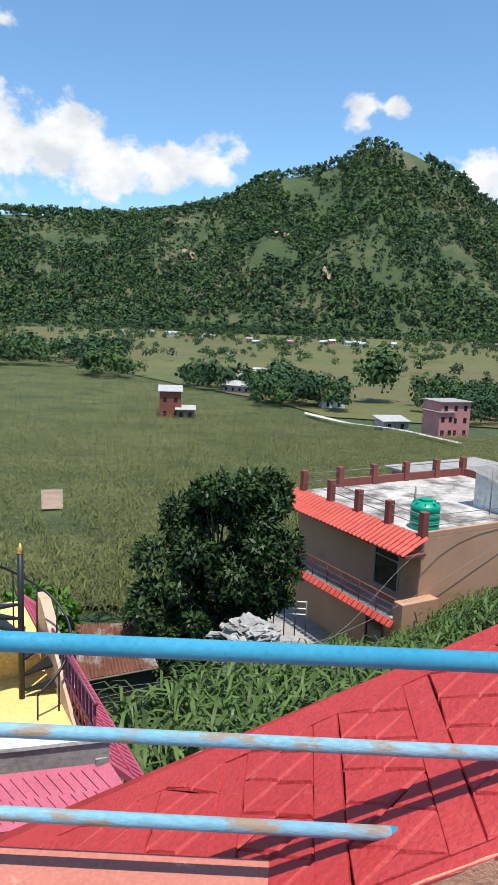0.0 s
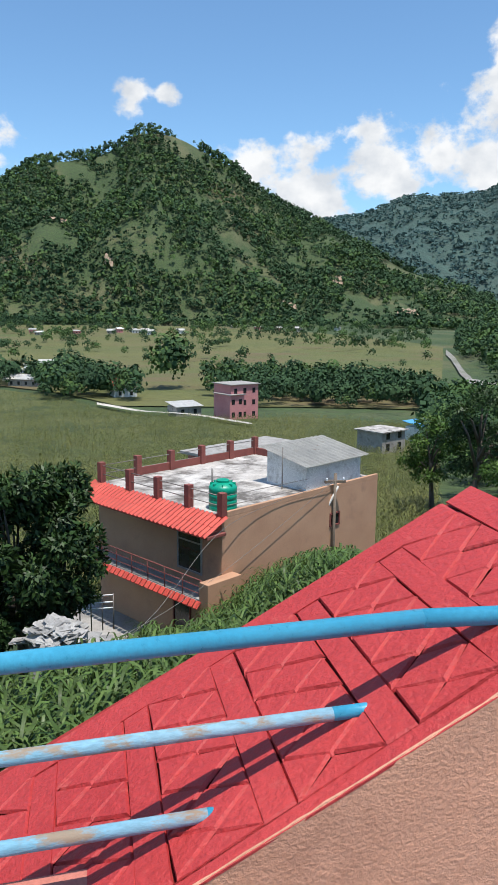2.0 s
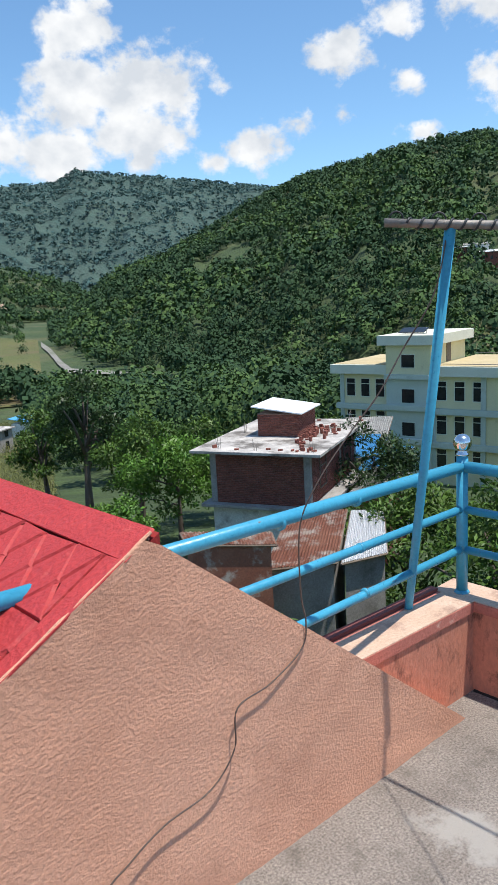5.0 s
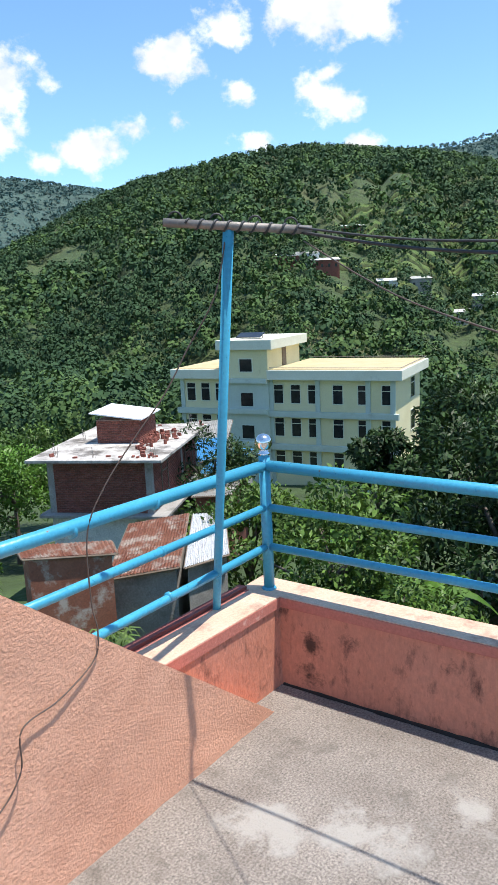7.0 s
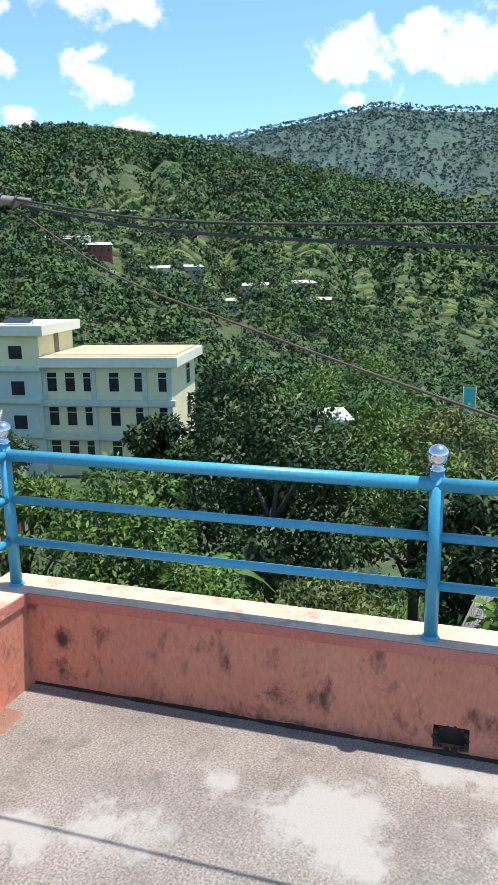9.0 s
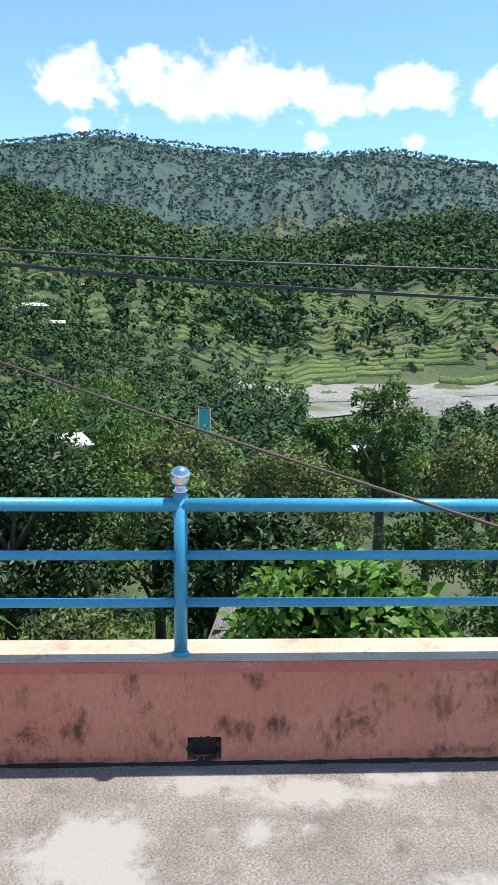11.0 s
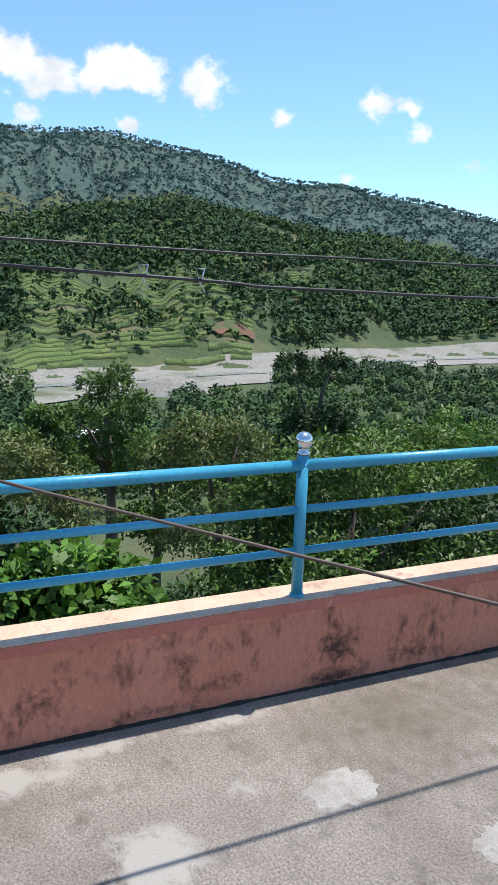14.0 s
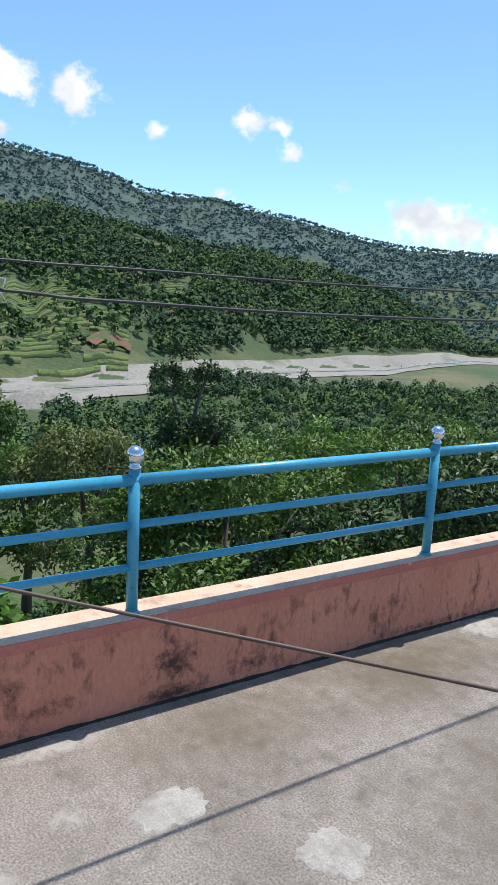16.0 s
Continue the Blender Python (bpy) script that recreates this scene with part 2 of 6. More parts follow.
SCHOOLY = surf("pale_yellow_paint", (0.70, 0.62, 0.36), (0.77, 0.70, 0.44), scale=0.5, rough=0.85, bump=0.06, bscale=12, fine=0.08, dirt=(0.5, 0.42, 0.25), dscale=0.8, dmin=0.6, dmax=0.8)
SCHOOLB = surf("pale_grey_green_trim", (0.47, 0.53, 0.46), (0.55, 0.60, 0.52), scale=0.5, rough=0.85, bump=0.06, bscale=12, fine=0.08, dirt=(0.34, 0.36, 0.30), dscale=0.9, dmin=0.58, dmax=0.8)
ROOFTAN = surf("tan_roof_screed", (0.44, 0.35, 0.19), (0.54, 0.44, 0.26), scale=0.5, rough=0.9, bump=0.1, bscale=8, fine=0.12)
SCHOOLW = surf("cream_trim", (0.64, 0.63, 0.50), (0.72, 0.71, 0.58), scale=0.5, rough=0.85, bump=0.06, bscale=12, fine=0.08, dirt=(0.45, 0.42, 0.33), dscale=0.8, dmin=0.6, dmax=0.8)
PINK = surf("pink_house_paint", (0.52, 0.20, 0.20), (0.60, 0.26, 0.25), scale=0.5, rough=0.85, bump=0.06, bscale=10)
PINKROOF = surf("magenta_tile_paint", (0.42, 0.07, 0.12), (0.50, 0.10, 0.16), scale=2.5, rough=0.7, bump=0.15, bscale=30)
PURPLE = surf("maroon_metal_paint", (0.12, 0.025, 0.05), (0.17, 0.04, 0.07), scale=3, rough=0.5, bump=0.05, bscale=30)
BLACKIRON = surf("black_iron_paint", (0.015, 0.015, 0.016), (0.03, 0.03, 0.03), scale=3, rough=0.45, bump=0.05, bscale=40, metal=0.3)
GOLD = surf("gold_paint", (0.7, 0.46, 0.12), (0.8, 0.56, 0.2), scale=3, rough=0.35, bump=0.02, bscale=30, metal=0.8)
YELLOWW = surf("yellow_house_paint", (0.72, 0.50, 0.16), (0.78, 0.58, 0.24), scale=1, rough=0.85, bump=0.06, bscale=20)
WOOD = surf("grey_weathered_wood", (0.14, 0.10, 0.07), (0.24, 0.19, 0.14), scale=2, rough=0.9, bump=0.3, bscale=25)
BARK = surf("tree_bark", (0.085, 0.065, 0.05), (0.15, 0.12, 0.095), scale=3, rough=0.95, bump=0.6, bscale=20, stretch=(1, 1, 0.25))
SLATE = surf("slate_stone", (0.24, 0.23, 0.22), (0.40, 0.39, 0.37), scale=2, rough=0.85, bump=0.3, bscale=20, rnd=0.25)
TEAL = surf("teal_sheet", (0.05, 0.42, 0.40), (0.08, 0.5, 0.46), scale=1, rough=0.6, bump=0.05, bscale=10)
GROUND = surf("hill_ground", (0.032, 0.060, 0.018), (0.062, 0.088, 0.028), scale=0.012, rough=0.95, bump=0.6, bscale=0.35, fine=0.45, dirt=(0.125, 0.115, 0.055), dscale=0.006, dmin=0.52, dmax=0.66)
PADDY = surf("paddy_field", (0.085, 0.105, 0.028), (0.135, 0.128, 0.042), scale=0.008, rough=0.95, bump=0.5, bscale=0.25, fine=0.3, dirt=(0.14, 0.10, 0.05), dscale=0.012, dmin=0.5, dmax=0.68, stretch=(1, 2.2, 1))
GRASS = surf("grass_slope", (0.070, 0.125, 0.026), (0.125, 0.165, 0.042), scale=0.05, rough=0.95, bump=0.8, bscale=0.5, fine=0.5, dirt=(0.03, 0.06, 0.016), dscale=0.07, dmin=0.54, dmax=0.62)
GRAVEL = surf("river_gravel", (0.19, 0.178, 0.155), (0.29, 0.275, 0.245), scale=0.02, rough=0.95, bump=0.5, bscale=0.6, fine=0.3, dirt=(0.10, 0.115, 0.06), dscale=0.02, dmin=0.52, dmax=0.66)
WATER = surf("river_water", (0.20, 0.21, 0.20), (0.27, 0.28, 0.26), scale=0.05, rough=0.25, bump=0.1, bscale=1.0, fine=0.1)
SOIL = surf("bare_soil", (0.25, 0.17, 0.11), (0.36, 0.27, 0.19), scale=0.3, rough=0.95, bump=0.4, bscale=4, fine=0.25)
REDSOIL = surf("red_soil", (0.13, 0.055, 0.034), (0.19, 0.085, 0.052), scale=0.05, rough=0.95, bump=0.4, bscale=0.5, fine=0.35, dirt=(0.06, 0.085, 0.028), dscale=0.09, dmin=0.46, dmax=0.56)
ROADM = surf("dirt_road", (0.46, 0.42, 0.35), (0.56, 0.52, 0.45), scale=0.2, rough=0.95, bump=0.2, bscale=3)
FOREST = leafmat("forest_foliage", (0.016, 0.045, 0.019), (0.046, 0.092, 0.032), island=0.16, rough=0.85, trans=0.05, scale=0.13)
FORESTL = leafmat("light_forest_foliage", (0.036, 0.084, 0.022), (0.085, 0.140, 0.038), island=0.16, rough=0.85, trans=0.05, scale=0.13)
# far ridges: blue distance haze is mixed into both base colours
FARWOOD = leafmat("hazy_ridge_foliage", (0.046, 0.098, 0.092), (0.070, 0.124, 0.112), island=0.12, rough=0.95, trans=0.0, scale=0.03)
FARGROUND = surf("hazy_ridge_ground", (0.034, 0.072, 0.062), (0.056, 0.094, 0.074), scale=0.006, rough=0.95, bump=0.5, bscale=0.05, fine=0.3)
MANGO = leafmat("dark_mango_leaf", (0.016, 0.040, 0.010), (0.045, 0.085, 0.020), island=0.5, rough=0.5, trans=0.12, scale=0.9)
LEAFG = leafmat("green_leaf", (0.045, 0.10, 0.016), (0.105, 0.18, 0.032), island=0.45, rough=0.5, trans=0.22, scale=0.7)
LEAFB = leafmat("bright_green_leaf", (0.060, 0.150, 0.020), (0.125, 0.240, 0.036), island=0.45, rough=0.45, trans=0.28, scale=0.9)
LEAFO = leafmat("olive_leaf", (0.075, 0.11, 0.026), (0.15, 0.17, 0.05), island=0.45, rough=0.55, trans=0.2, scale=0.7)
CORNM = leafmat("corn_leaf", (0.055, 0.105, 0.022), (0.11, 0.165, 0.042), island=0.45, rough=0.5, trans=0.22, scale=0.8)
CORNF = leafmat("corn_field_leaf", (0.080, 0.102, 0.024), (0.160, 0.158, 0.046), island=0.45, rough=0.55, trans=0.2, scale=0.12)

MAIZE = surf("maize_canopy", (0.058, 0.076, 0.018), (0.115, 0.118, 0.035), scale=0.05, rough=0.95, bump=1.0, bscale=0.9, fine=0.6, dirt=(0.04, 0.06, 0.016), dscale=0.09, dmin=0.5, dmax=0.62)
RISER = surf("terrace_bank", (0.040, 0.070, 0.018), (0.075, 0.088, 0.030), scale=0.08, rough=0.95, bump=0.6, bscale=0.6, fine=0.4)


def stains(m, colour, spots, axes, depth, size, lo, hi, swing=1.3):
    """Blotches with ragged, feathered edges on a surface. spots: place on two axes, radii, strength."""
    nt = m.node_tree
    N, L = nt.nodes.new, nt.links.new
    p = nt.nodes["Principled BSDF"]
    old = p.inputs["Base Color"].links[0].from_socket
    pos = N("ShaderNodeNewGeometry").outputs["Position"]
    total = None
    for u, v, ru, rv, k in spots:
        c, r = [0.0, 0.0, depth], [1.0, 1.0, 1.0]
        c[axes[0]], c[axes[1]], r[axes[0]], r[axes[1]] = u, v, 1 / ru, 1 / rv
        if axes == (1, 2):
            c[0], r[0] = depth, 4.0
        sb, ml, ln = N("ShaderNodeVectorMath"), N("ShaderNodeVectorMath"), N("ShaderNodeVectorMath")
        sb.operation, ml.operation, ln.operation = "SUBTRACT", "MULTIPLY", "LENGTH"
        sb.inputs[1].default_value, ml.inputs[1].default_value = c, r
        L(pos, sb.inputs[0])
        L(sb.outputs[0], ml.inputs[0])
        L(ml.outputs[0], ln.inputs[0])
        mr = N("ShaderNodeMapRange")
        mr.inputs["From Min"].default_value, mr.inputs["From Max"].default_value = 1.5, 0.0
        mr.inputs["To Max"].default_value = k
        L(ln.outputs["Value"], mr.inputs["Value"])
        if total is None:
            total = mr.outputs[0]
        else:
            mx = N("ShaderNodeMath")
            mx.operation = "MAXIMUM"
            L(total, mx.inputs[0])
            L(mr.outputs[0], mx.inputs[1])
            total = mx.outputs[0]
    n = N("ShaderNodeTexNoise")
    n.inputs["Scale"].default_value, n.inputs["Detail"].default_value, n.inputs["Roughness"].default_value = size, 10, 0.72
    L(pos, n.inputs["Vector"])
    ad = N("ShaderNodeMath")
    ad.operation = "MULTIPLY_ADD"
    L(n.outputs[0], ad.inputs[0])
    ad.inputs[1].default_value = swing
    L(total, ad.inputs[2])
    mr = N("ShaderNodeMapRange")
    mr.inputs["From Min"].default_value, mr.inputs["From Max"].default_value = lo, hi
    L(ad.outputs[0], mr.inputs["Value"])
    x = N("ShaderNodeMix")
    x.data_type = "RGBA"
    L(mr.outputs[0], x.inputs[0])
    L(old, x.inputs[6])
    x.inputs[7].default_value = (*colour, 1)
    L(x.outputs[2], p.inputs["Base Color"])


# damp brown film, lime bloom and cement skims on the floor; mildew on the parapet, dark strips along its foot
stains(CONCRETE, (0.13, 0.105, 0.072), [(-0.35, -3.6, 0.6, 0.9, 0.8), (-0.3, -4.6, 0.5, 0.9, 1.0), (-1.2, -4.4, 0.9, 1.2, 0.75), (-1.3, -3.0, 0.7, 0.6, 0.4)], (0, 1), 0.0, 11.0, 1.05, 1.6)
stains(CONCRETE, (0.345, 0.318, 0.283), [(-0.82, -0.50, 0.16, 0.20, 0.8), (-0.68, -0.76, 0.18, 0.22, 0.75), (-0.42, -1.0, 0.16, 0.16, 0.6), (-0.46, -1.38, 0.20, 0.24, 1.0), (-0.60, -1.48, 0.12, 0.16, 0.9), (-0.16, -1.75, 0.09, 0.3, 0.8),
                                      (-0.22, -2.1, 0.10, 0.36, 0.9), (-0.15, -2.45, 0.07, 0.3, 0.7), (-0.40, -1.9, 0.08, 0.22, 0.65), (-0.72, -2.5, 0.17, 0.16, 1.0), (-0.53, -2.86, 0.08, 0.1, 0.6), (-0.13, -2.95, 0.07, 0.3, 0.7), (-0.20, -0.7, 0.12, 0.4, 0.35)], (0, 1), 0.0, 7.0, 1.22, 1.46, 1.7)
stains(SALMON, (0.085, 0.038, 0.026), [(-0.23, 0.22, 0.06, 0.07, 0.9), (-0.22, 0.08, 0.07, 0.08, 0.75), (-0.41, 0.26, 0.07, 0.05, 0.6), (-1.12, 0.12, 0.12, 0.09, 0.65), (-0.83, 0.27, 0.06, 0.05, 0.5), (-1.52, 0.22, 0.07, 0.07, 0.55), (-2.27, 0.15, 0.14, 0.1, 0.6),
                                       (-2.8, 0.21, 0.12, 0.09, 0.65), (-2.95, 0.1, 0.22, 0.07, 0.62), (-3.48, 0.17, 0.14, 0.11, 0.8), (-3.46, 0.03, 0.2, 0.06, 0.8), (-3.85, 0.08, 0.2, 0.07, 0.65), (-2.68, 0.04, 0.3, 0.04, 0.6), (-4.72, 0.2, 0.2, 0.08, 0.45), (-4.9, 0.03, 0.8, 0.04, 0.6), (-1.2, 0.02, 1.0, 0.035, 0.5)], (1, 2), -0.05, 30.0, 1.1, 1.5, 1.5)


# ---- mesh helpers ----
def arrays(name, verts, tris):
    me = bpy.data.meshes.new(name)
    verts, tris = np.asarray(verts, np.float32), np.asarray(tris, np.int32)
    me.vertices.add(len(verts))
    me.vertices.foreach_set("co", verts.ravel())
    me.loops.add(tris.size)
    me.loops.foreach_set("vertex_index", tris.ravel())
    me.polygons.add(len(tris))
    k = tris.shape[1]
    me.polygons.foreach_set("loop_start", np.arange(0, tris.size, k, dtype=np.int32))
    me.polygons.foreach_set("loop_total", np.full(len(tris), k, np.int32))
    me.update(calc_edges=True)
    return me


def shade_by(me, normals):
    """Shades leaves by the clump that they belong to."""
    a = me.attributes.new("custom_normal", "FLOAT_VECTOR", "POINT")
    a.data.foreach_set("vector", np.ascontiguousarray(normals, np.float32).ravel())
    return me


def put(name, me, material, parent=None, label="", m=None, smooth=False):
    if material:
        me.materials.clear()
        me.materials.append(material)
    if smooth:
        me.polygons.foreach_set("use_smooth", [True] * len(me.polygons))
    ob = new(name, me)
    if m is not None:
        ob.matrix_world = m
    if parent:
        ob.parent = parent
    return tagged(ob, label)


def part(name, bm, material, parent=None, label="", smooth=False):
    me = bpy.data.meshes.new(name)
    bm.normal_update()
    bm.to_mesh(me)
    bm.free()
    return put(name, me, material, parent, label, smooth=smooth)


def thing(name, label, category, m=None, group="", kind=""):
    ob = new(name)
    ob.empty_display_size = 0.2
    if m is not None:
        ob.matrix_world = m
    return tagged(ob, label, category, group, kind)


def bx(bm, x0, x1, y0, y1, z0, z1, bevel=0.0, rot=0.0):
    """A box between two corners added to bm, with bevelled edges."""
    r = bmesh.ops.create_cube(bm, size=1.0)
    m = Matrix.Translation(((x0 + x1) / 2, (y0 + y1) / 2, (z0 + z1) / 2)) @ Matrix.Rotation(rot, 4, "Z") @ Matrix.Diagonal((x1 - x0, y1 - y0, z1 - z0, 1))
    bmesh.ops.transform(bm, matrix=m, verts=r["verts"])
    if bevel:
        es = list({e for v in r["verts"] for e in v.link_edges})
        bmesh.ops.bevel(bm, geom=es, offset=bevel, segments=2, affect="EDGES", profile=0.7)
    return bm


def box(name, material, parent, x0, x1, y0, y1, z0, z1, bevel=0.01, label=""):
    return part(name, bx(bmesh.new(), x0, x1, y0, y1, z0, z1, bevel), material, parent, label)


def prism(bm, poly, axis_vec):
    """A closed solid: the polygon poly (3D points) pushed along axis_vec."""
    a = [bm.verts.new(p) for p in poly]
    b = [bm.verts.new(Vector(p) + Vector(axis_vec)) for p in poly]
    n = len(poly)
    bm.faces.new(a[::-1])
    bm.faces.new(b)
    for i in range(n):
        bm.faces.new((a[i], a[(i + 1) % n], b[(i + 1) % n], b[i]))
    bmesh.ops.recalc_face_normals(bm, faces=bm.faces[:])
    return bm


def tube(bm, pts, radii, sides=12, caps=True):
    """A round tube along pts, with a radius at each point."""
    pts = [Vector(p) for p in pts]
    if isinstance(radii, (int, float)):
        radii = [radii] * len(pts)
    rings, up = [], Vector((0, 0, 1))
    for i, p in enumerate(pts):
        d = (pts[min(i + 1, len(pts) - 1)] - pts[max(i - 1, 0)]).normalized()
        s = d.cross(up if abs(d.z) < 0.95 else Vector((1, 0, 0))).normalized()
        t = s.cross(d)
        rings.append([bm.verts.new(p + (s * math.cos(a) + t * math.sin(a)) * float(radii[i])) for a in np.linspace(0, 2 * math.pi, sides, endpoint=False)])
    for r0, r1 in zip(rings, rings[1:]):
        for j in range(sides):
            bm.faces.new((r0[j], r0[(j + 1) % sides], r1[(j + 1) % sides], r1[j]))
    if caps:
        bm.faces.new(rings[0][::-1])
        bm.faces.new(rings[-1])
    return bm


def pipe(name, material, parent, pts, r, sides=14, label=""):
    return part(name, tube(bmesh.new(), pts, r, sides), material, parent, label, smooth=True)


def smoothcurve(pts, n=8):
    pts = [Vector(p) for p in pts]
    out = []
    for i in range(len(pts) - 1):
        p0, p1, p2, p3 = pts[max(i - 1, 0)], pts[i], pts[i + 1], pts[min(i + 2, len(pts) - 1)]
        for k in range(n):
            t = k / n
            out.append(0.5 * ((2 * p1) + (p2 - p0) * t + (2 * p0 - 5 * p1 + 4 * p2 - p3) * t * t + (3 * p1 - p0 - 3 * p2 + p3) * t ** 3))
    return out + [pts[-1]]


# ---- terrain ----
OX, OY, EYE = -2.6, -1.7, 1.65


def lut(table, x):
    xs, ys = zip(*table)
    return float(np.interp(x, xs, ys))


VALLEY = [(0, -7.5), (10, -7.8), (20, -10.2), (26, -12.2), (34, -12.8), (60, -15), (100, -19), (190, -24), (350, -24), (1000, -14), (5000, 0)]
MIDDLE = [(0, -7.5), (10, -8.3), (30, -12), (67, -15.5), (130, -24), (200, -26), (300, -28), (1000, -25), (5000, 0)]
RIVERS = [(0, -7.5), (8, -8.5), (30, -13), (60, -19), (120, -30), (200, -40), (270, -45), (1000, -45), (5000, -30)]
RIVER_R = [(80, 260), (93, 272), (106, 320), (115, 365), (125, 470), (134, 560), (140, 760), (150, 900)]
# each hill: skyline (bearing, elevation), foot distance, ridge distance
HILLS = [
    ([(-75, 5), (-22, 7.5), (-13.7, 7.7), (-9, 8.4), (-6, 9.3), (-3.2, 10.9), (0.5, 11.5), (2.5, 12.2), (3.7, 13.2), (4.9, 13.4), (6.6, 13.1), (9.1, 12.1), (11.1, 11),
      (13.7, 8.95), (17.7, 7), (21, 5.4), (24, 3.7), (27.4, 2.5), (30.2, 1.6), (33.5, -1.4)], [(-75, 1000), (34, 1000)], [(-75, 1500), (34, 1450)]),
    ([(5, 4), (17.7, 7.2), (20.6, 7.5), (23.6, 8.7), (29.4, 8.9), (30.9, 9.7), (37, 9.1), (41, 8.6), (45.4, 8), (60, 7)], [(5, 1750), (60, 1750)], [(5, 3100), (60, 3100)]),
    ([(27.5, -3.4), (29.6, -0.4), (32.7, 2.4), (37, 3.6), (40.5, 5.5), (45.6, 7.85), (49.6, 9), (53.6, 9.7), (57, 10.4), (60.7, 10.4), (64.4, 10), (70.9, 9), (75, 8.05), (79, 7.2),
      (83.3, 6.1), (87.3, 5), (90.6, 3.7), (94, 1), (98, -4)], [(27, 430), (36, 300), (60, 190), (80, 250), (98, 330)], [(27, 650), (45, 780), (60, 800), (98, 800)]),
    ([(45, 7), (66, 9.8), (71, 10), (75, 10.7), (79, 11.3), (82, 11.85), (85.5, 11.35), (91, 10.9), (96, 10.6), (99.8, 10.75), (102.7, 11), (105.2, 10.5), (111, 9.5), (115, 8.2),
      (120.7, 7.7), (126, 6.8), (130.7, 5.65), (134, 5.05), (141, 4.6), (165, 5), (230, 5)], [(45, 1150), (230, 1150)], [(45, 2300), (230, 2300)]),
    ([(82, 0), (90.3, 4.2), (96.6, 4.4), (100.8, 5.35), (105, 6.05), (108.8, 6.3), (112.9, 5.5), (117.4, 4.6), (120.8, 4.1), (122.6, 4.2), (127, 3.3), (131, 2.4), (134.1, 1.2),
      (138.4, -0.8), (141, -2.7), (144, -5)], [(82, 330), (93, 345), (106, 410), (115, 440), (125, 560), (134, 640), (141, 820)], [(82, 800), (106, 980), (141, 1150)]),
]


def ground_z(x, y, bumps=True):
    dx, dy = x - OX, y - OY
    r, az = math.hypot(dx, dy), math.degrees(math.atan2(dx, dy))
    if az < -100:
        az += 360
    if az <= 60:
        w = min(max((az - 25) / 35, 0), 1)
        z = lut(VALLEY, r) * (1 - w) + lut(MIDDLE, r) * w
    else:
        w = min(max((az - 60) / 30, 0), 1)
        z = lut(MIDDLE, r) * (1 - w) + lut(RIVERS, r) * w
    if 8 < r < 60:
        z += 3.4 * math.exp(-((az - 19) / 9) ** 2 - ((r - 25) / 8) ** 2)
    base = z
    if r > 180:
        for sky, foot, ridge in HILLS:
            if not (sky[0][0] <= az <= sky[-1][0]):
                continue
            rb, rd = lut(foot, az), lut(ridge, az)
            if r <= rb:
                continue
            top = EYE + math.tan(radians(lut(sky, az))) * rd - (6 if rd < 1200 else 9)
            s = (r - rb) / (rd - rb)
            if s <= 1:
                k = s ** 0.92 if rd > 1200 else s ** 0.85
                h = base + (top - base) * k
                if bumps:
                    f = 4 * s * (1 - s)
                    n = noise.fractal((x / 160, y / 160, rd * 0.01), 1.0, 2.0, 5)
                    g = noise.fractal((az / 3.5, r / 700, rd * 0.02), 1.0, 2.0, 4)
                    h += f * (top - base) * (0.10 * n + 0.10 * g)
            else:
                h = top - (r - rd) * 0.35
            z = max(z, h)
    if bumps and r > 30:
        z += 0.012 * min(r, 200) * 0.3 * noise.noise((x / 30, y / 30, 0))
    return z


def polar(az, r):
    a = radians(az)
    return OX + r * math.sin(a), OY + r * math.cos(a)


def sheet(name, azs, r_of, rows, lift, material):
    """A strip of land between two distances for each bearing, laid a little over the ground."""
    v, f = [], []
    for az in azs:
        r0, r1 = r_of(az)
        for k in range(rows + 1):
            x, y = polar(az, r0 + (r1 - r0) * k / rows)
            v.append((x, y, ground_z(x, y) + lift))
    n = rows + 1
    for i in range(len(azs) - 1):
        for k in range(rows):
            f.append((i * n + k, i * n + k + 1, (i + 1) * n + k + 1, (i + 1) * n + k))
    return put(name, arrays(name, v, f), material, smooth=True)


def build_ground():
    azs = list(np.arange(-40, 150.01, 0.5)) + list(np.arange(156, 320, 6))
    rs = [0.5, 3] + list(np.geomspace(5, 4600, 190))
    v, f = [], []
    for az in azs:
        for r in rs:
            x, y = polar(az, r)
            v.append((x, y, ground_z(x, y)))
    n, m = len(rs), len(azs)
    for i in range(m):
        j = (i + 1) % m
        for k in range(n - 1):
            f.append((i * n + k, i * n + k + 1, j * n + k + 1, j * n + k))
    me = arrays("ground", v, f)
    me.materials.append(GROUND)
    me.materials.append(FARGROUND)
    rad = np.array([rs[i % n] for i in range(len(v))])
    # land past 1600 m takes the haze-tinted ground colour
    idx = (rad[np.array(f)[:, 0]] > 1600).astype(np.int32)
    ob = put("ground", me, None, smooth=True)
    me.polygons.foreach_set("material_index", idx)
    return tagged(ob, "green valley floor and wooded hills reaching the horizon", "ground", kind="structure")


FIELD_EDGE = [(-40, 470), (-22, 440), (-16, 357), (-9, 271), (-2.5, 225), (3, 187), (9, 165), (16, 178), (27, 165)]


def land_at(az, el):
    """The distance at which a line of sight at this bearing and slope meets the land."""
    for r in np.geomspace(40, 3500, 500):
        x, y = polar(az, r)
        if ground_z(x, y) > EYE + math.tan(radians(el)) * r:
            return float(r)
    return 3500.0


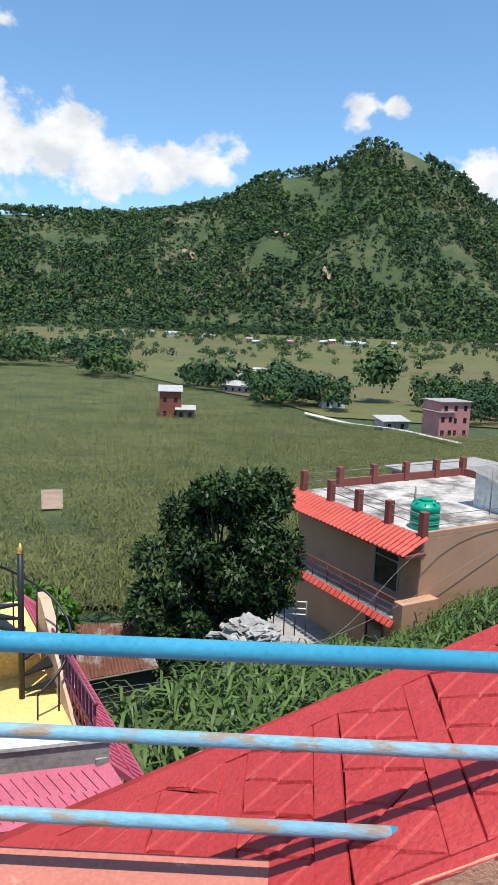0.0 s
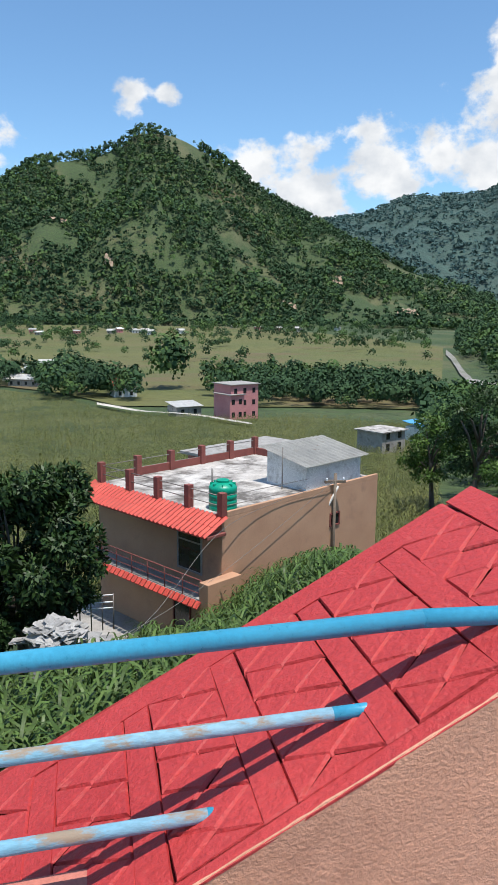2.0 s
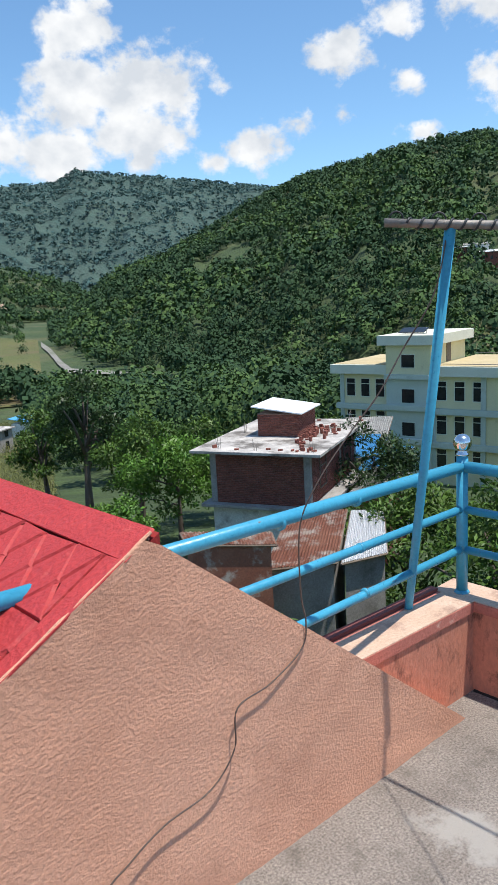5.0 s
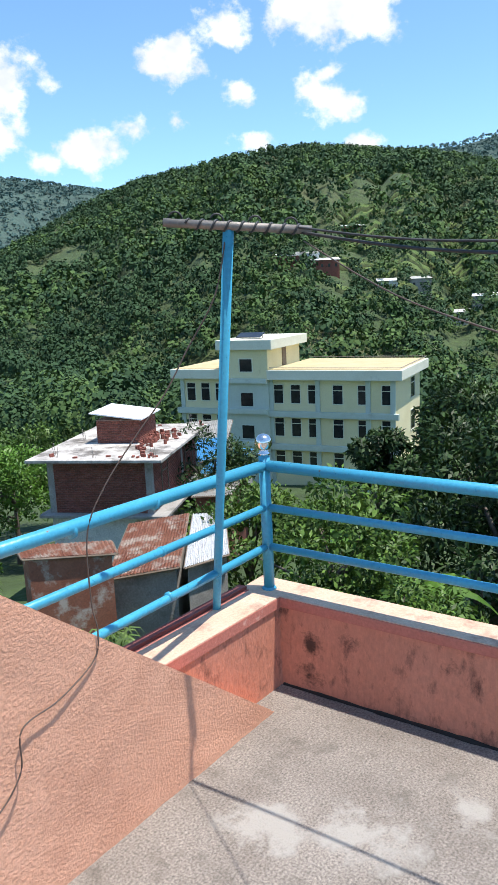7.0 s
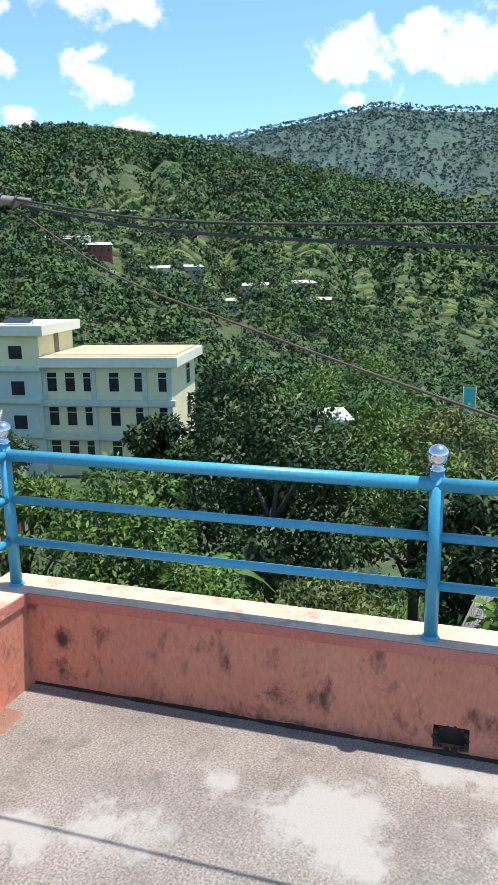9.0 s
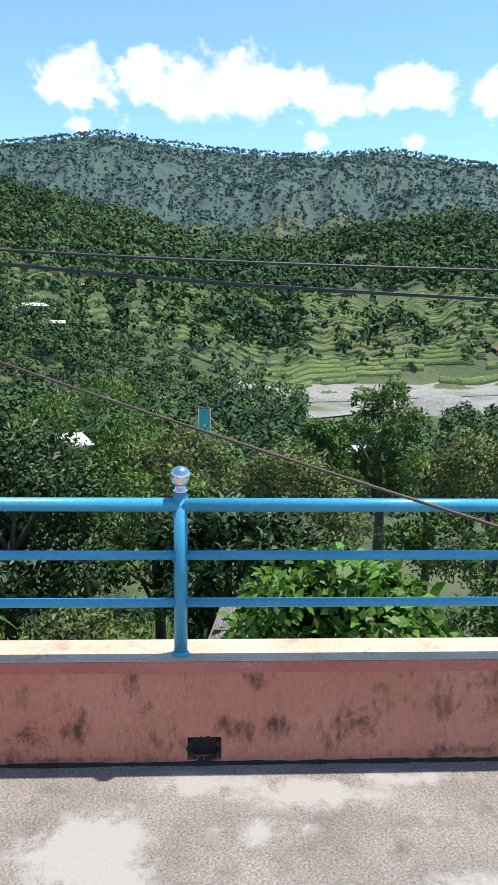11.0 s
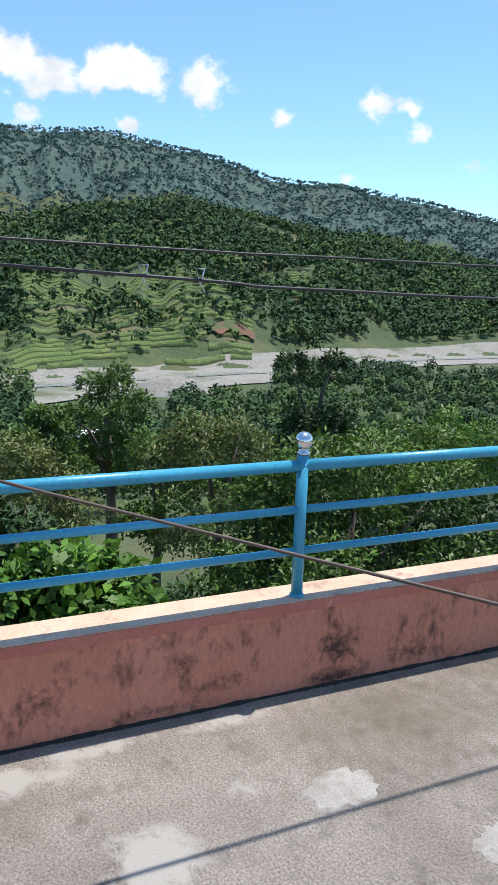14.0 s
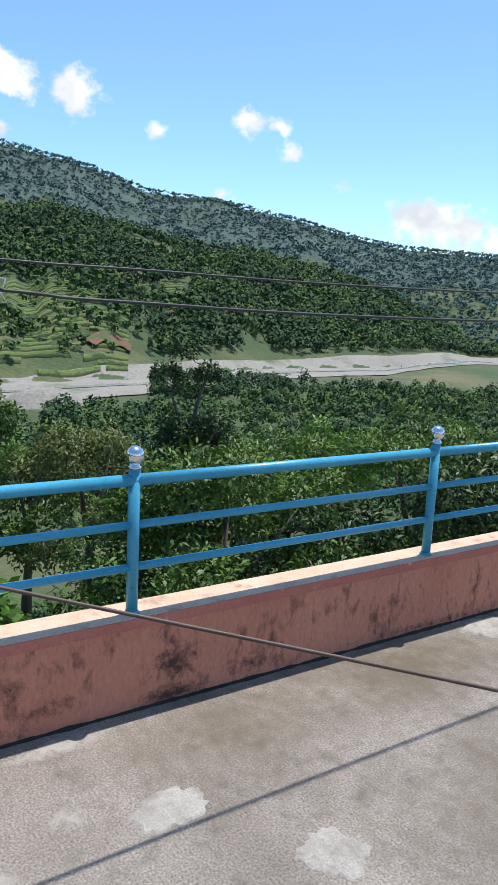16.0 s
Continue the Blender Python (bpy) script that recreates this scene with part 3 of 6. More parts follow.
build_ground()
tagged(sheet("field", np.arange(-40, 27.1, 0.5), lambda az: (36, lut(FIELD_EDGE, az)), 70, 0.3, MAIZE), "wide olive-green maize field on the valley floor", "field", kind="structure")
tagged(sheet("field", np.arange(-40, 27.1, 1.0), lambda az: (max(205, lut(FIELD_EDGE, az) + 12), 940 - max(0, az - 10) * 22), 60, 0.35, PADDY), "yellow-green paddy fields on the valley floor", "field", kind="structure")
tagged(sheet("water", np.arange(91, 146, 0.5), lambda az: (lut(RIVER_R, az) + 2, lut(RIVER_R, az) + 60 + 0.1 * lut(RIVER_R, az)), 16, 0.6, GRAVEL), "pale grey gravel river bed along the hill foot", "river bed", kind="structure")
tagged(sheet("water", np.arange(96, 142, 0.5), lambda az: (lut(RIVER_R, az) + 42, lut(RIVER_R, az) + 52), 2, 0.9, WATER), "grey shallow river over gravel", "river", kind="structure")
tagged(sheet("water", np.arange(27.2, 36.1, 0.2), lambda az: (lut([(27.2, 470), (27.8, 400), (28.4, 330), (29.2, 290), (36, 268)], az), lut([(27.2, 530), (27.8, 456), (28.4, 378), (29.2, 316), (36, 276)], az)), 8, 0.9, GRAVEL), "stony river bed winding up the valley", "river bed", kind="structure")
tagged(sheet("water", np.arange(14, 22.1, 0.25), lambda az: (258 + 4 * math.sin(az), 271 + 5 * math.sin(az * 1.7)), 4, 0.9, GRAVEL), "stony river bed crossing the valley", "river bed", kind="structure")

# ---- terrace ----
K = 0.055


def railline(x):
    """The north railing's line: it bends a little where it passes through the gable."""
    return -K * x if x > -2.1 else 0.1155 + 0.047 * (x + 2.1)


def build_terrace():
    bm = bmesh.new()
    bx(bm, -9.0, -0.05, -9.0, 0.5, -0.16, 0.0)
    tagged(part("floor", bm, CONCRETE), "worn grey concrete roof terrace floor with cement patches", "floor", kind="structure")
    bm = bmesh.new()
    bx(bm, -8.98, 0.07, -8.98, 0.04, -7.6, -0.165)
    tagged(part("wall_building", bm, PLASTER), "orange plaster walls of the building under the terrace", "wall", kind="structure")
    # east parapet with a drain hole through it
    y0, y1, hz0, hz1 = -1.79, -1.67, 0.015, 0.105
    bm = bmesh.new()
    bx(bm, -0.05, 0.10, -9.0, y0, -0.16, 0.355)
    bx(bm, -0.05, 0.10, y1, 0.10, -0.16, 0.355)
    bx(bm, -0.05, 0.10, y0, y1, hz1, 0.355)
    bx(bm, -0.05, 0.10, y0, y1, -0.16, hz0)
    east = tagged(part("wall_east", bm, SALMON), "low salmon painted parapet wall with water stains", "wall", kind="structure")
    bm = bmesh.new()
    for i in range(14):
        a = 2 * math.pi * i / 14
        cy, cz, rr = -1.73 + 0.056 * math.cos(a), 0.06 + 0.044 * math.sin(a), random.uniform(0.005, 0.013)
        s = bmesh.ops.create_icosphere(bm, subdivisions=1, radius=rr)
        bmesh.ops.translate(bm, vec=(-0.048, cy, cz), verts=s["verts"])
    # added block: its black colour stands for the shade inside the hole
    box("drain_dark_plug", NEARBLACK, east, -0.015, 0.05, y0, y1, hz0, hz1, 0.0, "black block that darkens the drain hole")
    part("drain_rim", bm, NEARBLACK, east, "crumbled black edge of a drain hole")
    # coping side in the shaded tone, its top in the sunlit one
    bm = bmesh.new()
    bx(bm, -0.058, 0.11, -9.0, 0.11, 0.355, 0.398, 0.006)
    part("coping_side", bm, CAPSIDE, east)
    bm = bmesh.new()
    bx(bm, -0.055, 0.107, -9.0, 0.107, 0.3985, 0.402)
    part("coping_top", bm, CAPPAINT, east, "coping top in paler cream for sunlight")
    # near-black bead of uneven thickness where wall meets floor
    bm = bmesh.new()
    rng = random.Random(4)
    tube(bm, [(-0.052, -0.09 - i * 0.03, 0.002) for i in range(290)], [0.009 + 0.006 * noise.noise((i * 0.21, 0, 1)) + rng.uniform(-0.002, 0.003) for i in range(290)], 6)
    part("floor_fillet", bm, NEARBLACK, east, "dark uneven bead along the floor joint")
    # north parapet, slightly skewed
    north = new("wall_north")
    tagged(north, "low salmon painted parapet running under a small gable", "wall", kind="structure")

    def along(name, x0, x1, o0, o1, z0, z1, material, label=""):
        bm = bmesh.new()
        prism(bm, [(x1, railline(x1) + o0, z0), (x1, railline(x1) + o1, z0), (x1, railline(x1) + o1, z1), (x1, railline(x1) + o0, z1)], (x0 - x1, railline(x0) - railline(x1), 0))
        part(name, bm, material, north, label)

    # same shaded side and sunlit top colours on the north coping
    for x0, x1 in ((-2.1, -0.05), (-9.2, -2.1)):
        along("parapet", x0, x1, -0.085, 0.075, -0.16, 0.355, SALMON)
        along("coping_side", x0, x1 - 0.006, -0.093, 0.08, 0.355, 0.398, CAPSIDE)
    along("coping_top", -1.3, -0.056, -0.09, 0.06, 0.3985, 0.402, CAPPAINT, "coping top in paler cream for sunlight")
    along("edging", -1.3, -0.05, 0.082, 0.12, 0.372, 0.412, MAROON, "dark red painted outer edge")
    # plain parapets that close the terrace behind
    bm = bmesh.new()
    bx(bm, -9.0, -8.85, -9.0, 0.0, 0.0, 0.4)
    tagged(part("wall_west", bm, SALMON), "low salmon painted parapet wall", "wall", kind="structure")
    bm = bmesh.new()
    bx(bm, -8.85, -0.05, -9.0, -8.85, 0.0, 0.4)
    tagged(part("wall_south", bm, SALMON), "low salmon painted parapet wall", "wall", kind="structure")


build_terrace()


def patch(x, y, rx, ry, seed, rot=0.0):
    """A thin irregular skim of lighter cement on the floor."""
    rng = random.Random(seed)
    bm = bmesh.new()
    n, ring, ring2 = 90, [], []
    for i in range(n):
        a = 2 * math.pi * i / n
        k = 1 + 0.3 * noise.noise((math.cos(a) * 1.5 + seed, math.sin(a) * 1.5, 3)) + 0.25 * noise.noise((math.cos(a) * 4, math.sin(a) * 4 + seed, 7)) + 0.06 * noise.noise((math.cos(a) * 12, math.sin(a) * 12 + seed, 9))
        px, py = rx * k * math.cos(a), ry * k * math.sin(a)
        c, s = math.cos(rot), math.sin(rot)
        ring.append(bm.verts.new((x + c * px - s * py, y + s * px + c * py, 0.0005)))
        ring2.append(bm.verts.new((x + 0.9 * (c * px - s * py), y + 0.9 * (s * px + c * py), 0.0035 + 0.0006 * (seed % 5))))
    mid = bm.verts.new((x, y, 0.0045 + 0.0006 * (seed % 5)))
    for i in range(n):
        bm.faces.new((ring[i], ring[(i + 1) % n], ring2[(i + 1) % n], ring2[i]))
        bm.faces.new((ring2[i], ring2[(i + 1) % n], mid))
    return tagged(part("cement_patch", bm, PATCH), "pale cement repair patch on the terrace floor", "patch", "repair patches")


for i, (x, y, rx, ry, rot) in enumerate([(-1.06, -3.51, 0.11, 0.10, 0.3), (-0.65, -3.16, 0.09, 0.14, 0.2), (-0.18, -5.30, 0.10, 0.17, 0.1)]):
    patch(x, y, rx, ry, i * 3 + 16, rot)


# small gable over the north parapet
def build_gable():
    g = thing("gable_roof", "small gable with red patterned roof slope and orange plaster face", "roof")
    ax, az, far = -1.622, 1.10, 0.80
    sl, sr = 0.567, 0.80

    def yg(x):
        return -0.178 - 0.033 * x

    def zl(x):
        return az - sl * (ax - x)

    def zr(x):
        return az - sr * (x - ax)

    zb = -0.35
    xl, xr = ax - (az - zb) / sl, ax + (az - 0.0) / sr
    # plaster face, finely divided so that it can be uneven
    bm = bmesh.new()
    nx, nz = 90, 36
    grid = {}
    for i in range(nx + 1):
        x = xl + (xr - xl) * i / nx
        top = zl(x) if x < ax else zr(x)
        top += 0.016 if x < ax else -0.004
        for k in range(nz + 1):
            z = -0.3 + (top + 0.3) * k / nz
            d = 0.006 * noise.fractal((x * 3, z * 3, 1.3), 1.0, 2.0, 4) + 0.003 * noise.noise((x * 16, z * 16, 4))
            grid[i, k] = bm.verts.new((x, yg(x) + d, z))
    for i in range(nx):
        for k in range(nz):
            bm.faces.new((grid[i, k], grid[i + 1, k], grid[i + 1, k + 1], grid[i, k + 1]))
    part("gable_face", bm, PLASTER, g, "rough orange plaster triangle", smooth=True)
    # right slope, plain plaster
    bm = bmesh.new()
    prism(bm, [(ax, yg(ax) + 0.02, az), (xr, yg(xr) + 0.02, 0.0), (xr, yg(xr) + 0.02, -0.06), (ax, yg(ax) + 0.02, az - 0.07)], (0, far - yg(ax), 0))
    part("roof_slope", bm, PLASTER, g)
    # left slope, red
    bm = bmesh.new()
    prism(bm, [(ax + 0.03, yg(ax) + 0.012, az + 0.006), (xl, yg(xl) + 0.012, zb), (xl, yg(xl) + 0.012, zb - 0.07), (ax + 0.03, yg(ax) + 0.012, az - 0.064)], (0, far - yg(ax), 0))
    slope = part("roof_slope", bm, REDGROOVE, g, "red painted slope with grooved zigzag pattern")
    # smooth borders and raised pieces on the slope
    un = Vector((-1, 0, -sl)).normalized()
    nrm = Vector((-sl, 0, 1)).normalized()
    org = Vector((ax, 0, az))
    length = (Vector((xl, 0, zb)) - org).length

    def P(s, y, h):
        return org + un * s + Vector((0, y, 0)) + nrm * h

    rng = random.Random(8)

    def plate(poly, h, name="tile", rough=0.006, inset=0.012, mat=REDROOF):
        """A raised piece with a sloped rim and slightly uneven corners."""
        c = Vector((sum(p[0] for p in poly) / len(poly), sum(p[1] for p in poly) / len(poly)))
        bm = bmesh.new()
        low, top = [], []
        for s, y in poly:
            s, y = s + rng.uniform(-rough, rough), y + rng.uniform(-rough, rough)
            d = Vector((c.x - s, c.y - y))
            d = d.normalized() * inset if d.length > 1e-6 else Vector((0, 0))
            low.append(bm.verts.new(P(s, y, 0.0085)))
            top.append(bm.verts.new(P(s + d.x, y + d.y, h)))
        n = len(poly)
        bm.faces.new(top)
        for i in range(n):
            bm.faces.new((low[i], low[(i + 1) % n], top[(i + 1) % n], top[i]))
        bmesh.ops.recalc_face_normals(bm, faces=bm.faces[:])
        if bm.faces[0].normal.dot(nrm) < 0:
            bmesh.ops.reverse_faces(bm, faces=bm.faces[:])
        return part(name, bm, mat, slope)

    yn, yf = -0.105, far
    plate([(-0.02, yg(ax) + 0.003), (-0.02, yf), (0.085, yf), (0.085, yg(ax) + 0.003)], 0.0135, "ridge_band")
    plate([(0.09, yf - 0.11), (0.09, yf), (length, yf), (length, yf - 0.11)], 0.0135, "edge_band")
    plate([(0.086, yg(ax) + 0.003), (0.09, yn + 0.055), (length, yn + 0.055), (length, yg(xl) + 0.003)], 0.014, "edge_band", 0.001, 0.004)
    s = 0.09
    row = 0
    a, b = yn + 0.058, yf - 0.113
    while s < length - 0.2:
        w, n = 0.225, 5
        t = [a + (b - a) * i / n + (rng.uniform(-0.012, 0.012) if 0 < i < n else 0) for i in range(n + 1)]
        m = s + w / 2
        c = [(t[i] + t[i + 1]) / 2 for i in range(n)]
        for i in range(n):
            plate([(s, t[i]), (s, t[i + 1]), (m, c[i])], 0.017)
            plate([(s + w, t[i]), (m, c[i]), (s + w, t[i + 1])], 0.017)
        for i in range(1, n):
            plate([(m, c[i - 1]), (s, t[i]), (m, c[i]), (s + w, t[i])], 0.017)
        plate([(s, a), (m, c[0]), (s + w, a)], 0.017)
        plate([(s, b), (s + w, b), (m, c[-1])], 0.017)
        s += w
        plate([(s, a), (s, b), (s + 0.085, b), (s + 0.085, a)], 0.017, "plain_band")
        s += 0.085
    # thin cement lip between plaster and red paint
    bm = bmesh.new()
    pts = [P(q, yg(ax - q * 0.87) + 0.008 + 0.002 * noise.noise((q * 20, 0, 0)), 0.012 + 0.003 * noise.noise((q * 14, 2, 0))) for q in np.linspace(-0.01, length, 90)]
    tube(bm, pts, [0.0045 + 0.0045 * noise.noise((i * 0.7, 0, 5)) for i in range(90)], 6)
    part("edge_lip", bm, PLASTER, g)
    return g


build_gable()


# ---- blue pipe railings ----
def finial(parent, x, y, z):
    bm = bmesh.new()
    bmesh.ops.create_uvsphere(bm, u_segments=24, v_segments=14, radius=0.037, matrix=Matrix.Translation((x, y, z)))
    ball = part("finial", bm, STEEL, parent, "polished steel ball", smooth=True)
    bm = bmesh.new()
    tube(bm, [(x, y, z - 0.052), (x, y, z - 0.044), (x, y, z - 0.040), (x, y, z - 0.030)], [0.026, 0.027, 0.018, 0.02], 18)
    part("collar", bm, STEEL, ball, smooth=True)


def build_rails():
    e = thing("pipe_railing", "blue painted steel pipe railing on the salmon parapet with chipped paint", "railing", group="terrace railings")
    ys = [0.0, -1.645, -3.305, -4.965, -6.62, -8.2]
    for y in ys:
        pipe("post", BLUE, e, [(0, y, 0.40), (0, y, 0.99)], 0.0235)
        bm = bmesh.new()
        tube(bm, [(0, y, 0.40), (0, y, 0.412)], [0.034, 0.026], 14)
        part("weld_collar", bm, BLUE, e, smooth=True)
        finial(e, 0, y, 1.043)
    for a, b in zip(ys, ys[1:]):
        pipe("top_rail", BLUE, e, [(0, a, 0.945), (0, b, 0.945)], 0.0235)
        for z in (0.765, 0.592):
            pipe("rail", BLUE, e, [(0, a, z), (0, b, z)], 0.0165)
    n = thing("pipe_railing", "blue painted steel pipe railing with rusty lower pipes beside a gable", "railing", group="terrace railings")
    mid, end = -2.1, -8.6
    for name, z0, z1, z2, r, xr in (("top_rail", 0.945, 0.975, 0.955, 0.0235, None), ("rail", 0.765, 0.758, 0.756, 0.0165, -2.32), ("rail", 0.592, 0.545, 0.56, 0.0165, -2.62)):
        pipe(name, BLUE, n, [(0, 0, z0), (-1.0, railline(-1.0), (z0 + z1) / 2), (mid, railline(mid), z1)], r)
        zz = z1 + (z2 - z1) * 0.03
        if xr:
            zr = z1 + (z2 - z1) * (mid - xr) / (mid - end)
            pipe(name, BLUE, n, [(mid, railline(mid), z1), (xr, railline(xr), zr)], r)
            pipe(name, RUSTBLUE, n, [(xr, railline(xr), zr), (end, railline(end), z2)], r + 0.0001, label="pipe with flaking pale blue paint and rust")
        else:
            pipe(name, BLUE, n, [(mid, railline(mid), z1), (end, railline(end), z2)], r)
    for x, z in ((-0.64, 0.948), (-0.3, 0.947), (-0.62, 0.763), (-0.6, 0.584), (-1.0, 0.95)):
        bm = bmesh.new()
        tube(bm, [(x, railline(x), z), (x - 0.012, railline(x), z)], 0.0262 if z > 0.9 else 0.019, 14)
        part("tape_band", bm, BLUE, n, smooth=True)


build_rails()


def build_pole():
    p = thing("service_pole", "blue painted steel pole with a rusty crossbar that carries cables", "pole")
    top = Vector((-0.686, -0.372, 1.835))
    pipe("pole", BLUE, p, [(-0.255, 0.10, 0.30), (-0.278, 0.075, 0.40), top], 0.0165)
    l, r = Vector((-0.80, -0.225, 1.857)), Vector((-0.555, -0.572, 1.818))
    bar = pipe("crossbar", GALV, p, [l, r], 0.0125)
    bm = bmesh.new()
    d = (r - l).normalized()
    # flat black disc on the closed end, painting the shade of a hollow
    bmesh.ops.create_circle(bm, cap_ends=True, segments=16, radius=0.0095, matrix=Matrix.Translation(l - d * 0.0015) @ d.to_track_quat("Z", "Y").to_matrix().to_4x4())
    part("dark_mouth_disc", bm, NEARBLACK, bar)
    for k in (0.08, 0.36, 0.62, 0.86):
        q = l.lerp(r, k)
        pipe("wire_loop", BLACKW, bar, [q + Vector((0.02 * math.cos(a) * d.x, 0.02 * math.cos(a) * d.y, 0.01 + 0.022 * math.sin(a))) for a in np.linspace(-0.4, 3.6, 12)], 0.003, 6)
    pipe("lashing", BLACKW, bar, [l.lerp(r, 0.15 + 0.8 * i / 90) + Vector((0.0145 * math.cos(i * 0.6) * d.y, -0.0145 * math.cos(i * 0.6) * d.x, 0.0145 * math.sin(i * 0.6))) for i in range(91)], 0.0035, 6)
    return r


BAR_END = build_pole()


def cable(label, pts, r, material, n=8):
    return tagged(pipe("cable", material, None, smoothcurve(pts, n), r, 8), label, "cable")


cable("black overhead cable tied to the crossbar", [BAR_END + Vector((-0.03, 0.05, 0.012)), (-0.575, -1.0, 1.755), (-0.58, -1.78, 1.722), (-0.58, -2.68, 1.71), (-0.58, -3.0, 1.711), (-0.58, -4.5, 1.725), (-0.6, -9.5, 1.85)], 0.0034, BLACKW)
cable("thick black overhead cable tied to the crossbar", [BAR_END + Vector((-0.02, 0.03, -0.004)), (-0.575, -1.0, 1.73), (-0.58, -1.78, 1.67), (-0.58, -2.68, 1.633), (-0.58, -3.0, 1.62), (-0.58, -4.5, 1.616), (-0.6, -9.5, 1.7)], 0.0045, BLACKW)
cable("thin brown cable slung from the crossbar across the terrace", [BAR_END + Vector((-0.01, 0.02, -0.03)), (-0.855, -0.964, 1.627), (-1.15, -1.368, 1.532), (-1.445, -1.771, 1.45), (-1.739, -2.175, 1.375), (-2.034, -2.579, 1.304), (-2.329, -2.983, 1.234),
       (-3.2, -4.2, 1.03), (-4.6, -6.1, 0.72), (-6.6, -8.8, 0.42)], 0.0021, BROWNW, 6)
cable("thin brown cable hanging down over the gable plaster", [(-0.68, -0.36, 1.83), (-0.736, -0.349, 1.648), (-0.80, -0.283, 1.492), (-0.874, -0.25, 1.37), (-0.95, -0.2, 1.26), (-1.05, -0.16, 1.13), (-1.105, -0.13, 1.0), (-1.118, -0.135, 0.80), (-1.119, -0.152, 0.71), (-1.144, -0.152, 0.632), (-1.275, -0.15, 0.576), (-1.405, -0.15, 0.556), (-1.425, -0.15, 0.44),
       (-1.517, -0.15, 0.363), (-1.672, -0.147, 0.343), (-1.781, -0.145, 0.30), (-1.87, -0.14, 0.24), (-2.0, -0.138, 0.02)], 0.0024, BROWNW)


def wire_clip(y, z):
    """A bent wire peg hooked over the lower cable."""
    c = thing("wire_peg", "bent white wire peg hanging on the black cable", "peg", group="pegs on the cable")
    pts = [(-0.58, y - 0.012, z + 0.03), (-0.58, y + 0.012, z + 0.03), (-0.58, y + 0.004, z), (-0.58, y - 0.014, z - 0.03), (-0.58, y + 0.012, z - 0.034), (-0.58, y - 0.004, z), (-0.58, y - 0.012, z + 0.03)]
    pipe("wire", WHITETIN, c, pts, 0.0022, 6)


wire_clip(-2.50, 1.638)
wire_clip(-2.655, 1.634)


# ---- houses ----
def frame_of(x, y, z, ux, uy):
    """Local axes: first along (ux, uy), second to its right turned outward, third up."""
    u = Vector((ux, uy, 0)).normalized()
    v = Vector((u.y, -u.x, 0))
    m = Matrix(((u.x, v.x, 0, x), (u.y, v.y, 0, y), (0, 0, 1, z), (0, 0, 0, 1)))
    return m


def window(parent, x0, x1, z0, z1, y, side, frame_mat, axis="x", bars=True):
    """A window set in a wall: frame, dark pane and bars. side: the way that it faces along the other axis."""
    def b(bm, a0, a1, d0, d1, c0, c1):
        d0, d1 = min(d0, d1), max(d0, d1)
        return bx(bm, a0, a1, d0, d1, c0, c1) if axis == "x" else bx(bm, d0, d1, a0, a1, c0, c1)
    bm = bmesh.new()
    t = 0.07
    for q in ((x0 - t, x0, z0 - t, z1 + t), (x1, x1 + t, z0 - t, z1 + t), (x0, x1, z1, z1 + t), (x0, x1, z0 - t, z0)):
        b(bm, q[0], q[1], y - 0.02 * side, y + 0.05 * side, q[2], q[3])
    w = part("window", bm, frame_mat, parent)
    part("pane", b(bmesh.new(), x0, x1, y - 0.02 * side, y + 0.006 * side, z0, z1), GLASSD, w, "dark glass")
    if bars:
        bm = bmesh.new()
        xm = (x0 + x1) / 2
        zz = z1 - 0.28 * (z1 - z0)
        b(bm, x0, x1, y + 0.006 * side, y + 0.04 * side, zz - 0.03, zz + 0.03)
        part("bar", bm, frame_mat, w)
    return w


